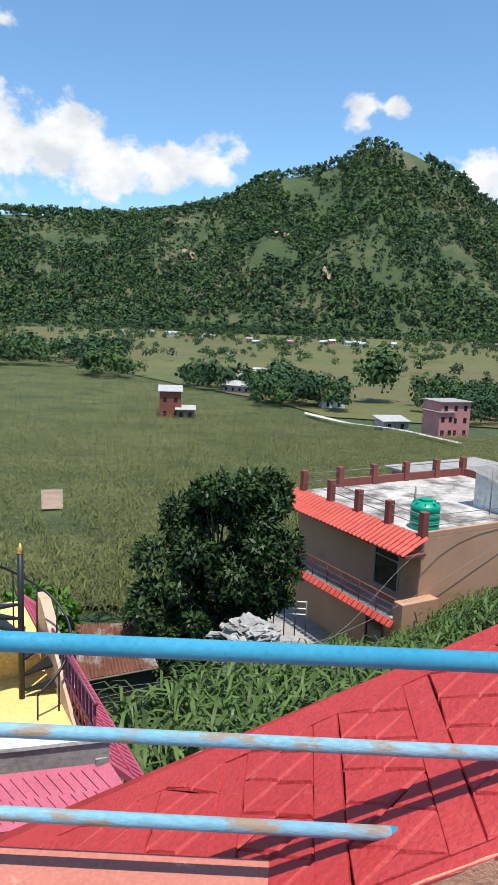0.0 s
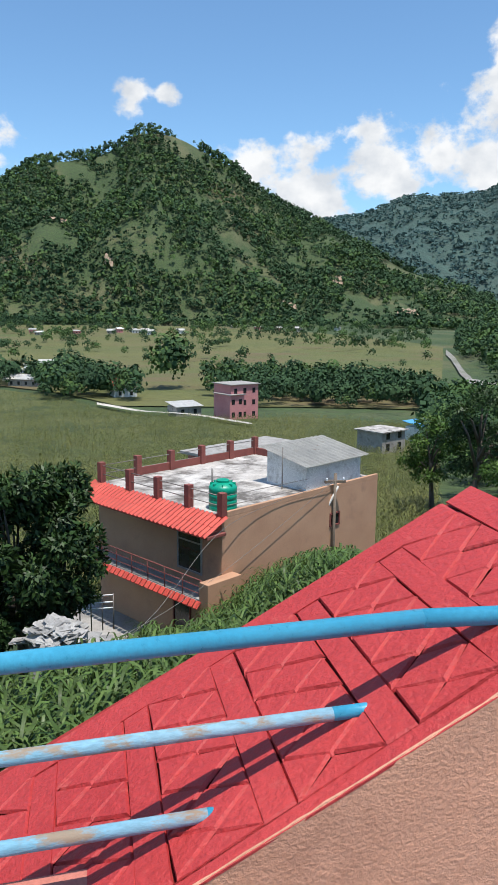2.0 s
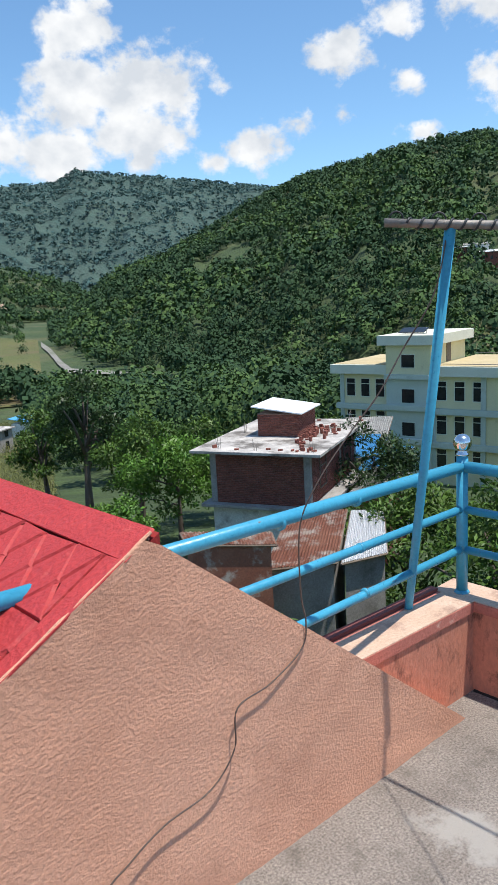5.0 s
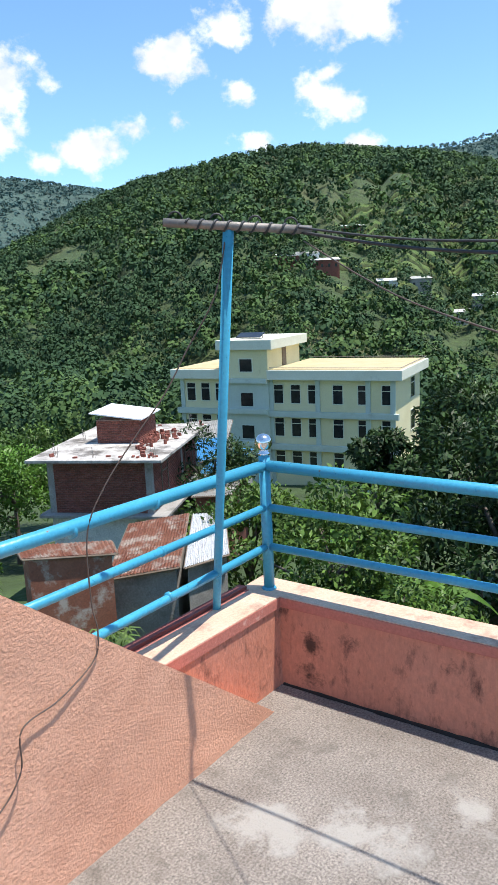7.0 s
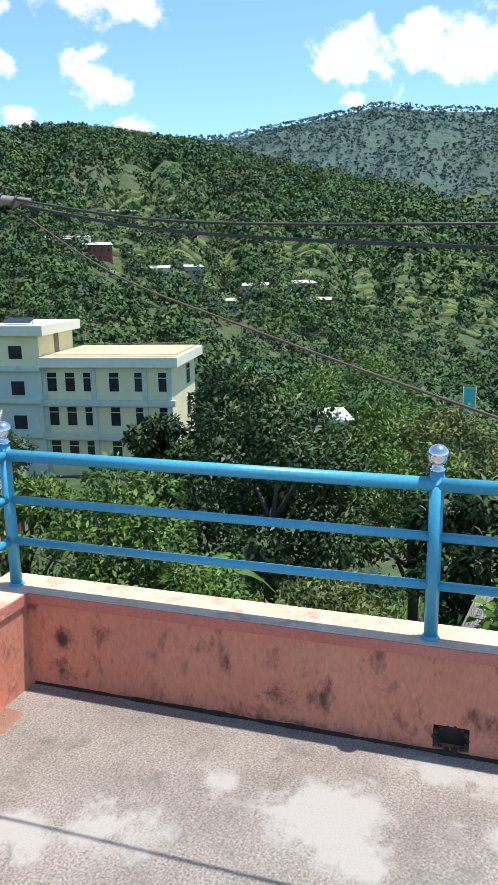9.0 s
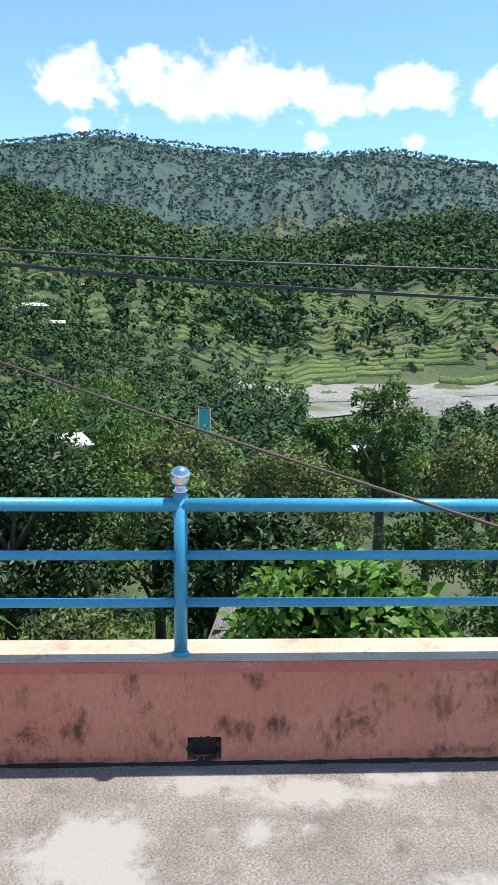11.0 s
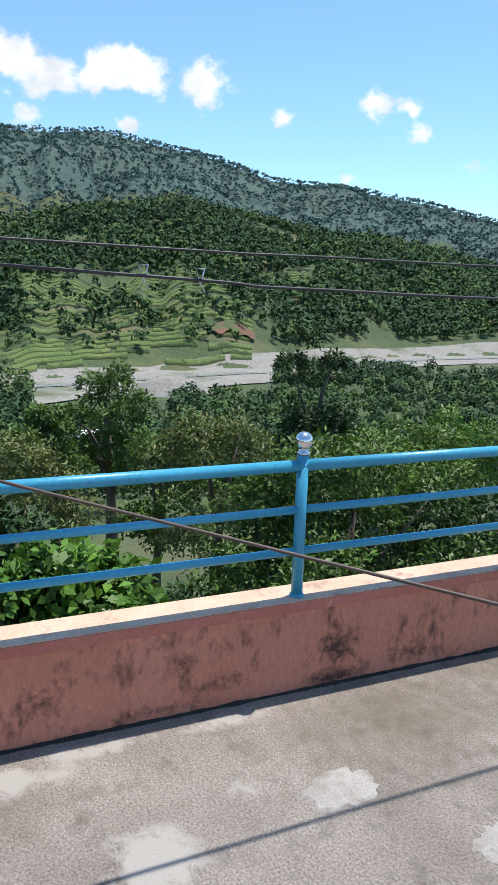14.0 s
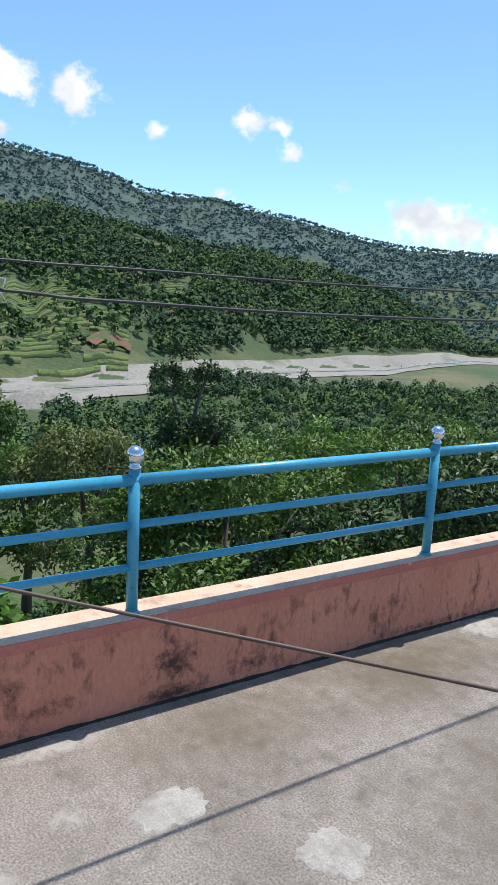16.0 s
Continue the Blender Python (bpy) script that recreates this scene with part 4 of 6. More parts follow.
def build_tan_house():
    # axes: u along the front towards the far corner, v to the back
    u = Vector((-0.552, 0.834, 0))
    m = frame_of(2.09, 25.85, -12.4, u.x, u.y)
    h = thing("house", "two-storey tan house with red tiled eaves and flat roof terrace", "house", m)
    U, V, H = 8.4, 10.6, 6.2
    box("wall", HOUSEWALL, h, 0, U, 0, V, 0, H - 0.004, 0.02)
    box("roof", WEATHERED, h, 0.1, U - 0.1, 0.1, V - 0.1, H, H + 0.06, 0.01, "flat stained concrete roof")
    # balcony and upper eave on the front (facing -v)
    f = box("balcony", GREYCON, h, -0.1, U + 0.6, -1.15, 0.0, 2.95, 3.10, 0.02)
    for i in range(30):
        x = -0.1 + i * (U + 0.7) / 30
        bm = bmesh.new()
        prism(bm, [(x, -1.2, 3.14), (x, -1.42, 2.92), (x, -1.42, 2.88), (x, -1.2, 3.08)], ((U + 0.7) / 30 * 0.8, 0, 0))
        part("tile", bm, REDTILE, f)
    for i in range(9):
        x = 0.0 + i * (U + 0.4) / 8
        pipe("baluster", MAROON, f, [(x, -1.1, 3.1), (x, -1.1, 3.95)], 0.025, 6)
    for z in (3.4, 3.68, 3.95):
        pipe("balcony_rail", MAROON, f, [(0, -1.1, z), (U + 0.4, -1.1, z)], 0.02, 6)
    e = box("eave", MAROON, h, -0.25, U + 0.5, -1.0, 0.0, H - 0.62, H - 0.5, 0.02)
    for i in range(34):
        for k in range(2):
            x = -0.25 + i * (U + 0.75) / 34
            bm = bmesh.new()
            y0, y1 = -1.12 + 0.56 * k, -0.50 + 0.56 * k
            z0, z1 = H - 0.52 + 0.27 * k, H - 0.24 + 0.27 * k
            w = (U + 0.75) / 34
            prism(bm, [(x + 0.02, y0, z0), (x + w / 2, y0, z0 + 0.07), (x + w - 0.01, y0, z0), (x + w / 2, y0, z0 - 0.03)], (0, y1 - y0 + 0.05, z1 - z0 + 0.02))
            part("roof_tile", bm, REDTILE, e)
    # posts and rails round the roof
    for x in (0.12, 2.1, 4.1, 6.1, U - 0.12):
        box("roof_post", MAROON, h, x - 0.14, x + 0.14, -0.02, 0.26, H + 0.06, H + 1.0, 0.015)
    for y in (2.2, 4.3, 6.4, 8.5, V - 0.15):
        box("roof_post", MAROON, h, U - 0.3, U, y - 0.14, y + 0.14, H + 0.06, H + 1.05, 0.015)
    box("parapet", MAROON, h, U - 0.2, U - 0.06, 2.34, V - 0.3, H + 0.06, H + 0.45, 0.015)
    box("parapet", MAROON, h, 3.2, U - 0.2, V - 0.2, V - 0.06, H + 0.06, H + 0.45, 0.015)
    box("parapet", HOUSEWALL, h, 0.0, 0.16, 0.3, V, H, H + 0.22, 0.015)
    for z in (0.45, 0.85):
        pipe("roof_rail", GALV, h, [(0.1, 0.12, H + z), (U - 0.1, 0.12, H + z)], 0.02, 6)
        pipe("roof_rail", GALV, h, [(U - 0.15, 0.2, H + z), (U - 0.15, V - 0.2, H + z)], 0.02, 6)
        pipe("roof_rail", GALV, h, [(0.1, 0.15, H + z), (0.1, 5.4, H + z - 0.1)], 0.015, 6)
    for x, y in ((1.5, 5.2), (2.9, 2.2), (3.05, 2.3)):
        pipe("roof_rod", GALV, h, [(x, y, H), (x, y, H + (2.0 if x < 2 else 1.2))], 0.03, 6)
    window(h, 1.2, 2.6, 3.65, 5.35, 0.0, -1, GREYCON)
    window(h, 1.9, 2.9, 0.3, 2.2, 0.0, -1, MAROON, bars=False)
    window(h, 6.9, 7.5, 4.55, 5.05, 0.0, -1, MAROON, axis="y", bars=False)
    box("porch_wall", HOUSEWALL, h, -0.5, 0.0, -1.2, 0.6, 0.5, 3.9, 0.02)
    box("foundation", GREYCON, h, -0.5, U + 3.0, -2.2, 0.0, -1.2, 0.25, 0.03)
    # lean-to on the roof
    s = part("roof_shed", bx(bmesh.new(), 0.5, 2.9, 5.7, 9.8, H + 0.06, H + 1.25), WHITEWALL, h, "whitewashed brick shed")
    bm = bmesh.new()
    prism(bm, [(0.5, 5.7, H + 1.25), (2.9, 5.7, H + 1.25), (2.9, 5.7, H + 1.7)], (0, 4.1, 0))
    part("gable_infill", bm, WHITEWALL, s)
    bm = bmesh.new()
    n = 26
    a = [bm.verts.new((0.2, 5.4 + 4.8 * i / n, H + 1.22 + (0.03 if i % 2 else 0))) for i in range(n + 1)]
    b = [bm.verts.new((3.2, 5.4 + 4.8 * i / n, H + 1.80 + (0.03 if i % 2 else 0))) for i in range(n + 1)]
    for i in range(n):
        bm.faces.new((a[i], a[i + 1], b[i + 1], b[i]))
    bmesh.ops.solidify(bm, geom=bm.faces[:], thickness=0.02)
    part("tin_roof", bm, GREYTIN, s, "corrugated pale grey tin roof")
    # tank on the roof
    t = thing("water_tank", "green ribbed plastic water tank on the tan house roof", "water tank", m @ Matrix.Translation((0.95, 0.95, H + 0.06)))
    bm = bmesh.new()
    prof = [(0.55, 0.0), (0.58, 0.03), (0.58, 0.16), (0.55, 0.19), (0.58, 0.22), (0.58, 0.40), (0.55, 0.43), (0.58, 0.46), (0.58, 0.64), (0.55, 0.67), (0.58, 0.7), (0.58, 0.9), (0.54, 0.98), (0.38, 1.08), (0.26, 1.12)]
    tube(bm, [(0, 0, z) for _, z in prof], [r for r, _ in prof], 28)
    part("body", bm, GREENPL, t, smooth=True)
    bm = bmesh.new()
    tube(bm, [(0, 0, 1.12), (0, 0, 1.2), (0, 0, 1.22)], [0.27, 0.27, 0.2], 24)
    part("lid", bm, GREENPL, t)
    for i in range(8):
        a = 2 * math.pi * i / 8
        bm = bx(bmesh.new(), -0.1, 0.1, -0.03, 0.03, 0, 0.1, 0.01)
        bmesh.ops.transform(bm, matrix=Matrix.Translation((0.42 * math.cos(a), 0.42 * math.sin(a), 1.0)) @ Matrix.Rotation(a, 4, "Z"), verts=bm.verts[:])
        part("rib", bm, GREENPL, t)


build_tan_house()


def brick_face(parent, length, height, m, seed):
    """Courses of bricks a little proud of the mortar, on one wall, joined as one skin."""
    rng = random.Random(seed)
    v, f = [], []
    bl, bh, j = 0.23, 0.075, 0.014
    rows = int(height / (bh + j))
    for r in range(rows):
        z = r * (bh + j) + 0.01
        x = -(bl / 2) * (r % 2)
        while x < length:
            a, b = max(x, 0.0), min(x + bl, length)
            if b - a > 0.03:
                d = 0.012 + rng.uniform(-0.004, 0.005)
                n = len(v)
                v += [(a, 0, z), (b, 0, z), (b, 0, z + bh), (a, 0, z + bh), (a, -d, z), (b, -d, z), (b, -d, z + bh), (a, -d, z + bh)]
                f += [(n + 4, n + 5, n + 6, n + 7), (n, n + 1, n + 5, n + 4), (n + 1, n + 2, n + 6, n + 5), (n + 2, n + 3, n + 7, n + 6), (n + 3, n, n + 4, n + 7)]
            x += bl + j
    ob = put("brickwork", arrays("brickwork", v, f), BRICKW, parent, m=None)
    ob.matrix_basis = m
    return tagged(ob, kind="stuff")


def build_brick_house():
    # first axis along the short face, second along the long face
    m = frame_of(22.3, 21.5, -11.8, -0.416, 0.909)
    h = thing("house", "unfinished red brick house with a flat concrete roof slab", "house", m)
    U, V = 5.2, 8.6
    F, R = 3.3, 6.05
    box("ground_floor_wall", WHITEWALL, h, 0.05, U, 0.05, V, 0, F, 0.02, "stained white lower wall")
    box("floor_slab", GREYCON, h, -0.8, U + 0.4, -0.5, V + 0.2, F, F + 0.15, 0.02)
    box("wall", MORTAR, h, 0.0, U, 0.0, V, F + 0.15, R - 0.004, 0.0, "red brick upper wall")
    brick_face(h, U, R - F - 0.16, Matrix.Translation((0, 0, F + 0.15)), 3)
    brick_face(h, V, R - F - 0.16, Matrix(((0, -1, 0, 0), (1, 0, 0, 0), (0, 0, 1, F + 0.15), (0, 0, 0, 1))) @ Matrix.Diagonal((1, -1, 1, 1)), 5)
    for x, y in ((0.0, 0.0), (U - 0.28, 0.0), (0.0, 5.2), (0.0, V - 0.28)):
        box("column", GREYCON, h, x - 0.035, x + 0.28, y - 0.035, y + 0.28, F + 0.15, R, 0.01)
    box("roof_slab", WEATHERED, h, -0.75, U + 0.8, -0.65, V + 0.4, R, R + 0.14, 0.02, "stained concrete slab roof")
    window(h, 1.6, 2.6, F + 0.75, F + 2.2, 0.0, -1, WOOD, axis="y")
    window(h, 6.0, 7.5, F + 0.75, F + 2.2, 0.0, -1, WOOD, axis="y")
    b = part("stair_head", bx(bmesh.new(), 1.6, 3.9, 3.4, 6.2, R + 0.14, R + 1.35), MORTAR, h, "brick stair head")
    brick_face(b, 2.3, 1.2, Matrix.Translation((1.6, 3.4, R + 0.14)), 7)
    brick_face(b, 2.8, 1.2, Matrix.Translation((1.6, 3.4, R + 0.14)) @ Matrix(((0, -1, 0, 0), (1, 0, 0, 0), (0, 0, 1, 0), (0, 0, 0, 1))) @ Matrix.Diagonal((1, -1, 1, 1)), 9)
    bm = bmesh.new()
    prism(bm, [(1.35, 3.1, R + 1.36), (4.15, 3.1, R + 1.72), (4.15, 3.1, R + 1.78), (1.35, 3.1, R + 1.42)], (0, 3.4, 0))
    part("stair_roof", bm, WHITETIN, b, "white sheet roof")
    rng = random.Random(2)
    bm = bmesh.new()
    for i in range(90):
        x, y = 1.0 + rng.gauss(0, 0.35), 4.3 + rng.gauss(0, 1.3)
        if rng.random() < 0.2:
            x, y = rng.uniform(-0.5, U), rng.choice((-0.2, V - 0.6)) + rng.uniform(0, 0.6)
        bx(bm, x - 0.11, x + 0.11, y - 0.05, y + 0.05, R + 0.14, R + 0.14 + 0.08 * rng.choice((1, 1, 2, 3)), 0, rng.uniform(0, 3))
    tagged(part("loose_bricks", bm, BRICKW, h, "loose bricks"), kind="stuff")
    for x, y in ((-0.4, -0.3), (4.6, 0.0), (4.7, 7.9), (0.0, 8.0), (2.6, -0.2), (4.9, 4.2)):
        for k in range(3):
            pipe("rebar", GALV, h, [(x + 0.1 * k, y + 0.07 * k, R + 0.1), (x + 0.1 * k + rng.uniform(-0.08, 0.08), y + rng.uniform(-0.08, 0.1), R + rng.uniform(0.5, 0.9))], 0.012, 5)


build_brick_house()


def build_school():
    m = frame_of(53.5, 22.8, -15.5, -0.174, 0.985)
    h = thing("school_building", "three-storey pale yellow building with blue-green trim and flat roof", "building", m)
    L, D, T = 20.6, 9.5, 9.9
    fl = [0.9, 3.85, 6.8, 9.75]
    box("wall", SCHOOLY, h, 0, 11.2, 0, D, 0, fl[3], 0.02)
    box("wall", SCHOOLY, h, 15.4, L, 0.6, D, 0, fl[3], 0.02)
    box("tower_wall", SCHOOLB, h, 11.2, 15.4, -0.4, D - 2, 0, fl[3], 0.02)
    box("tower_top", SCHOOLY, h, 11.2, 15.4, -0.4, D - 2, fl[3], 12.4, 0.02)
    box("cornice", SCHOOLW, h, 10.6, 16.0, -0.9, D - 1.4, 12.4, 13.25, 0.03)
    box("cornice", SCHOOLW, h, -0.7, 11.2, -0.7, D + 0.6, fl[3], fl[3] + 0.85, 0.03)
    box("cornice", SCHOOLW, h, 15.4, L + 0.7, -0.1, D + 0.6, fl[3], fl[3] + 0.85, 0.03)
    box("roof_deck", ROOFTAN, h, -0.4, 11.0, -0.4, D + 0.3, fl[3] + 0.85, fl[3] + 0.9, 0.0)
    box("roof_deck", ROOFTAN, h, 15.6, L + 0.4, 0.2, D + 0.3, fl[3] + 0.85, fl[3] + 0.9, 0.0)
    for k, z in enumerate(fl[1:3]):
        box("string_course", SCHOOLB, h, -0.35, 11.2, -0.45, 0, z - 0.35, z + 0.15, 0.02)
        box("string_course", SCHOOLB, h, 15.4, L + 0.3, 0.15, 0.6, z - 0.35, z + 0.15, 0.02)
        box("string_course", SCHOOLB, h, 11.2, 15.4, -0.85, -0.4, z - 0.1, z + 0.35, 0.02)
    box("string_course", SCHOOLB, h, 11.2, 15.4, -0.85, -0.4, fl[3] - 0.3, fl[3] + 0.1, 0.02)
    for x in (0, 2.1, 6.55, 10.9):
        box("pilaster", SCHOOLB, h, x - 0.02, x + 0.4, -0.15, 0, 0, fl[3], 0.01)
    for x in (15.4, L - 0.4):
        box("pilaster", SCHOOLB, h, x, x + 0.4, 0.45, 0.6, 0, fl[3], 0.01)
    for z in (fl[0], fl[1], fl[2]):
        for x in (0.7, 2.75, 4.95, 7.2, 8.8, 10.4):
            window(h, x - 0.42, x + 0.42, z + 0.85, z + 2.45, 0.0, -1, SCHOOLW)
        for x in (16.5, 18.0, 19.5):
            window(h, x - 0.42, x + 0.42, z + 0.85, z + 2.45, 0.6, -1, SCHOOLW)
        window(h, 12.7, 13.9, z + 0.55, z + 1.75, -0.4, -1, SCHOOLB, bars=False)
        window(h, 5.6, 7.2, z + 0.7, z + 2.5, 0.0, -1, SCHOOLW, axis="y")
    window(h, 12.7, 13.9, fl[3] + 0.7, fl[3] + 1.8, -0.4, -1, SCHOOLW, bars=False)
    door = box("roof_door", WOOD, h, 11.12, 11.2, 3.0, 3.9, fl[3] + 0.9, fl[3] + 2.9, 0.01, "brown door to the roof")
    for y0, y1 in ((-0.5, D + 0.4),):
        pipe("roof_rail", GALV, h, [(-0.55, y0, fl[3] + 1.05), (-0.55, y1, fl[3] + 1.05)], 0.03, 6)
        pipe("roof_rail", GALV, h, [(-0.55, -0.5, fl[3] + 1.05), (11.0, -0.5, fl[3] + 1.05)], 0.03, 6)
        pipe("roof_rail", GALV, h, [(-0.55, D + 0.4, fl[3] + 1.05), (11.0, D + 0.4, fl[3] + 1.05)], 0.03, 6)
    bm = bmesh.new()
    bx(bm, 12.2, 14.6, 0.5, 1.7, 13.3, 13.36)
    bmesh.ops.rotate(bm, cent=(13.4, 1.1, 13.3), matrix=Matrix.Rotation(0.3, 3, "X"), verts=bm.verts[:])
    bmesh.ops.translate(bm, vec=(0, 0, 0.25), verts=bm.verts[:])
    part("solar_panel", bm, GLASSD, h)
    pipe("panel_leg", GALV, h, [(12.4, 1.5, 13.2), (12.4, 1.5, 13.75)], 0.03, 6)
    pipe("panel_leg", GALV, h, [(14.4, 1.5, 13.2), (14.4, 1.5, 13.75)], 0.03, 6)


build_school()


def hut(x, y, w, d, h, wall, roof, label, az=0.0, roofkind="flat", group="", floors=1, base=0.0):
    """A small house far off: walls, roof, door and windows."""
    z = ground_z(x, y) + base
    t = thing("house", label, "house", Matrix.Translation((x, y, z)) @ Matrix.Rotation(radians(az), 4, "Z"), group)
    box("wall", wall, t, -w / 2, w / 2, -d / 2, d / 2, -5.0, h, 0.03)
    if roofkind == "flat":
        box("roof", roof, t, -w / 2 - 0.4, w / 2 + 0.4, -d / 2 - 0.4, d / 2 + 0.4, h, h + 0.2, 0.03)
    elif roofkind == "shed":
        bm = bmesh.new()
        prism(bm, [(-w / 2 - 0.4, -d / 2 - 0.5, h + 0.05), (-w / 2 - 0.4, d / 2 + 0.5, h + 0.18 * d), (-w / 2 - 0.4, d / 2 + 0.5, h + 0.18 * d + 0.08), (-w / 2 - 0.4, -d / 2 - 0.5, h + 0.13)], (w + 0.8, 0, 0))
        part("roof", bm, roof, t)
    else:
        bm = bmesh.new()
        prism(bm, [(-w / 2 - 0.4, -d / 2 - 0.5, h - 0.1), (-w / 2 - 0.4, 0, h + 0.3 * d), (-w / 2 - 0.4, d / 2 + 0.5, h - 0.1), (-w / 2 - 0.4, d / 2 + 0.5, h), (-w / 2 - 0.4, 0, h + 0.3 * d + 0.1), (-w / 2 - 0.4, -d / 2 - 0.5, h)], (w + 0.8, 0, 0))
        part("roof", bm, roof, t)
    for k in range(floors):
        zz = k * h / floors
        n = max(2, int(w / 2.5))
        for i in range(n):
            xx = -w / 2 + (i + 0.5) * w / n
            part("window", bx(bmesh.new(), xx - 0.45, xx + 0.45, -d / 2 - 0.03, -d / 2 + 0.02, zz + 0.8, zz + 2.0), GLASSD, t)
    return t


hut(31.5, 170, 8, 7, 8.4, PINK, GREYCON, "three-storey pink house with a flat roof", 25, "flat", floors=3)
hut(29.5, 168, 4, 6, 6.0, PINK, GREYCON, "open pink side wing of a house", 25, "flat", floors=2)
hut(-35.8, 186, 5.5, 6, 7.0, BRICKW, GREYTIN, "small brown farmhouse in the corn field", 10, "shed", floors=2)
hut(-31.5, 184, 4.5, 4, 2.6, WOOD, GREYTIN, "low tin-roofed shed beside a farmhouse", 10, "shed")
hut(20.5, 181, 7, 5, 2.6, GREYCON, GREYTIN, "low grey shed with a tin roof", 20, "shed")
hut(7.5, 225, 7, 6, 4.0, WHITEWALL, REDTILE, "white house with a red roof", 10, "gable")
hut(-24, 262, 11, 5, 2.8, GREYCON, GREYTIN, "long shed with a pale grey tin roof", -25, "gable")
hut(43, 108, 6, 5, 3.8, GREYCON, WEATHERED, "grey two-storey house among trees", 30, "flat", floors=2)
hut(58, 122, 7, 5, 3.0, WHITEWALL, BLUETIN, "low house with a blue roof", 30, "shed")
hut(8.6, 47, 8, 6, 5.4, PINK, GREYCON, "salmon two-storey house behind a roof terrace", 35, "flat", floors=2, base=1.0)
rng = random.Random(21)
for i in range(46):
    az, r = rng.choice(((-13, 800), (-8, 760), (-2, 700), (3, 720), (12, 860), (17, 880), (-20, 500), (-18, 460), (-4, 300), (-22, 470)))
    x, y = polar(az + rng.gauss(0, 2.2), r + rng.gauss(0, 25))
    hut(x, y, rng.uniform(5, 9), rng.uniform(4, 6), rng.uniform(2.4, 3.8), rng.choice((WHITEWALL, WHITEWALL, GREYCON, PINK)), rng.choice((GREYTIN, GREYTIN, WHITETIN, GREYTIN)), "small village house with a pale tin roof", rng.uniform(-40, 40), rng.choice(("shed", "gable")), "village houses")
for az, r in ((58.5, 300), (60, 302), (61.5, 298), (66, 300), (68, 305), (75, 320), (76.5, 325), (78, 318), (71, 300), (73, 310), (63.5, 380), (80, 420)):
    x, y = polar(az + rng.uniform(-0.4, 0.4), r)
    hut(x, y, rng.uniform(7, 12), 6, 3.4, rng.choice((WHITEWALL, BRICKW, GREYCON)), rng.choice((WHITETIN, GREYTIN)), "hillside house with a pale tin roof", az * -1 + rng.uniform(-15, 15), "shed", "hillside houses", base=1.0)
x, y = polar(77.2, 62)
hut(x, y, 6, 5, 4.2, YELLOWW, WHITETIN, "low yellow house with a white porch roof among trees", -70, "flat", base=3.0)
x, y = polar(92.5, 105)
hut(x, y, 5, 4, 3.0, WHITEWALL, WHITETIN, "small white hut with dark openings", -80, "flat", base=1.5)
x, y = polar(101, 150)
hut(x, y, 10, 6, 3.4, WHITEWALL, WHITETIN, "low white house behind the trees", -85, "flat", base=2)
t = thing("banner", "teal sheet hung on a tall frame", "banner", Matrix.Translation((*polar(89.3, 62), -10.2)) @ Matrix.Rotation(radians(-80), 4, "Z"))
box("sheet", TEAL, t, -0.45, 0.45, -0.02, 0.02, 0, 2.6, 0.005)
pipe("frame_post", GALV, t, [(-0.5, 0, -9), (-0.5, 0, 2.7)], 0.04, 6)
pipe("frame_post", GALV, t, [(0.5, 0, -9), (0.5, 0, 2.7)], 0.04, 6)


# ---- vegetation ----
def wood(name, label, category, material, spots, blades, size, seed):
    """Many crowns as one mesh of leaf sprays. spots: x, y, z of the foot, crown radius, height."""
    rg = np.random.RandomState(seed)
    sp = np.repeat(np.array(spots), blades, axis=0)
    n = len(sp)
    d = rg.normal(size=(n, 3))
    d /= np.linalg.norm(d, axis=1)[:, None]
    d[:, 2] = np.where(d[:, 2] < -0.3, -d[:, 2], d[:, 2])
    # a few lobes for each crown
    lobe = rg.uniform(-0.35, 0.35, (n, 3))
    q = d * rg.uniform(0.55, 1.0, (n, 1)) + np.round(lobe * 3) / 5
    p = np.stack([sp[:, 0] + q[:, 0] * sp[:, 3], sp[:, 1] + q[:, 1] * sp[:, 3], sp[:, 2] + sp[:, 4] * (0.52 + 0.45 * q[:, 2])], 1)
    nr = d + rg.normal(size=(n, 3)) * 0.35
    nr /= np.linalg.norm(nr, axis=1)[:, None]
    t = np.cross(nr, rg.normal(size=(n, 3)))
    t /= np.linalg.norm(t, axis=1)[:, None] + 1e-9
    s = np.cross(nr, t)
    w = (sp[:, 3] * size * rg.uniform(0.6, 1.3, n))[:, None]
    v = np.stack([p - t * w, p - s * w * 0.8 - nr * w * 0.15, p + t * w, p + s * w * 0.8 - nr * w * 0.15], 1).reshape(-1, 3)
    i = np.arange(n)[:, None] * 4
    f = np.concatenate([i + np.array([0, 1, 2]), i + np.array([0, 2, 3])])
    k = d * 0.9 + nr * 0.35 + np.array([0, 0, 0.1])
    k /= np.linalg.norm(k, axis=1)[:, None]
    return tagged(put(name, shade_by(arrays(name, v, f), np.repeat(k, 4, axis=0)), material, smooth=True), label, category, kind="stuff")


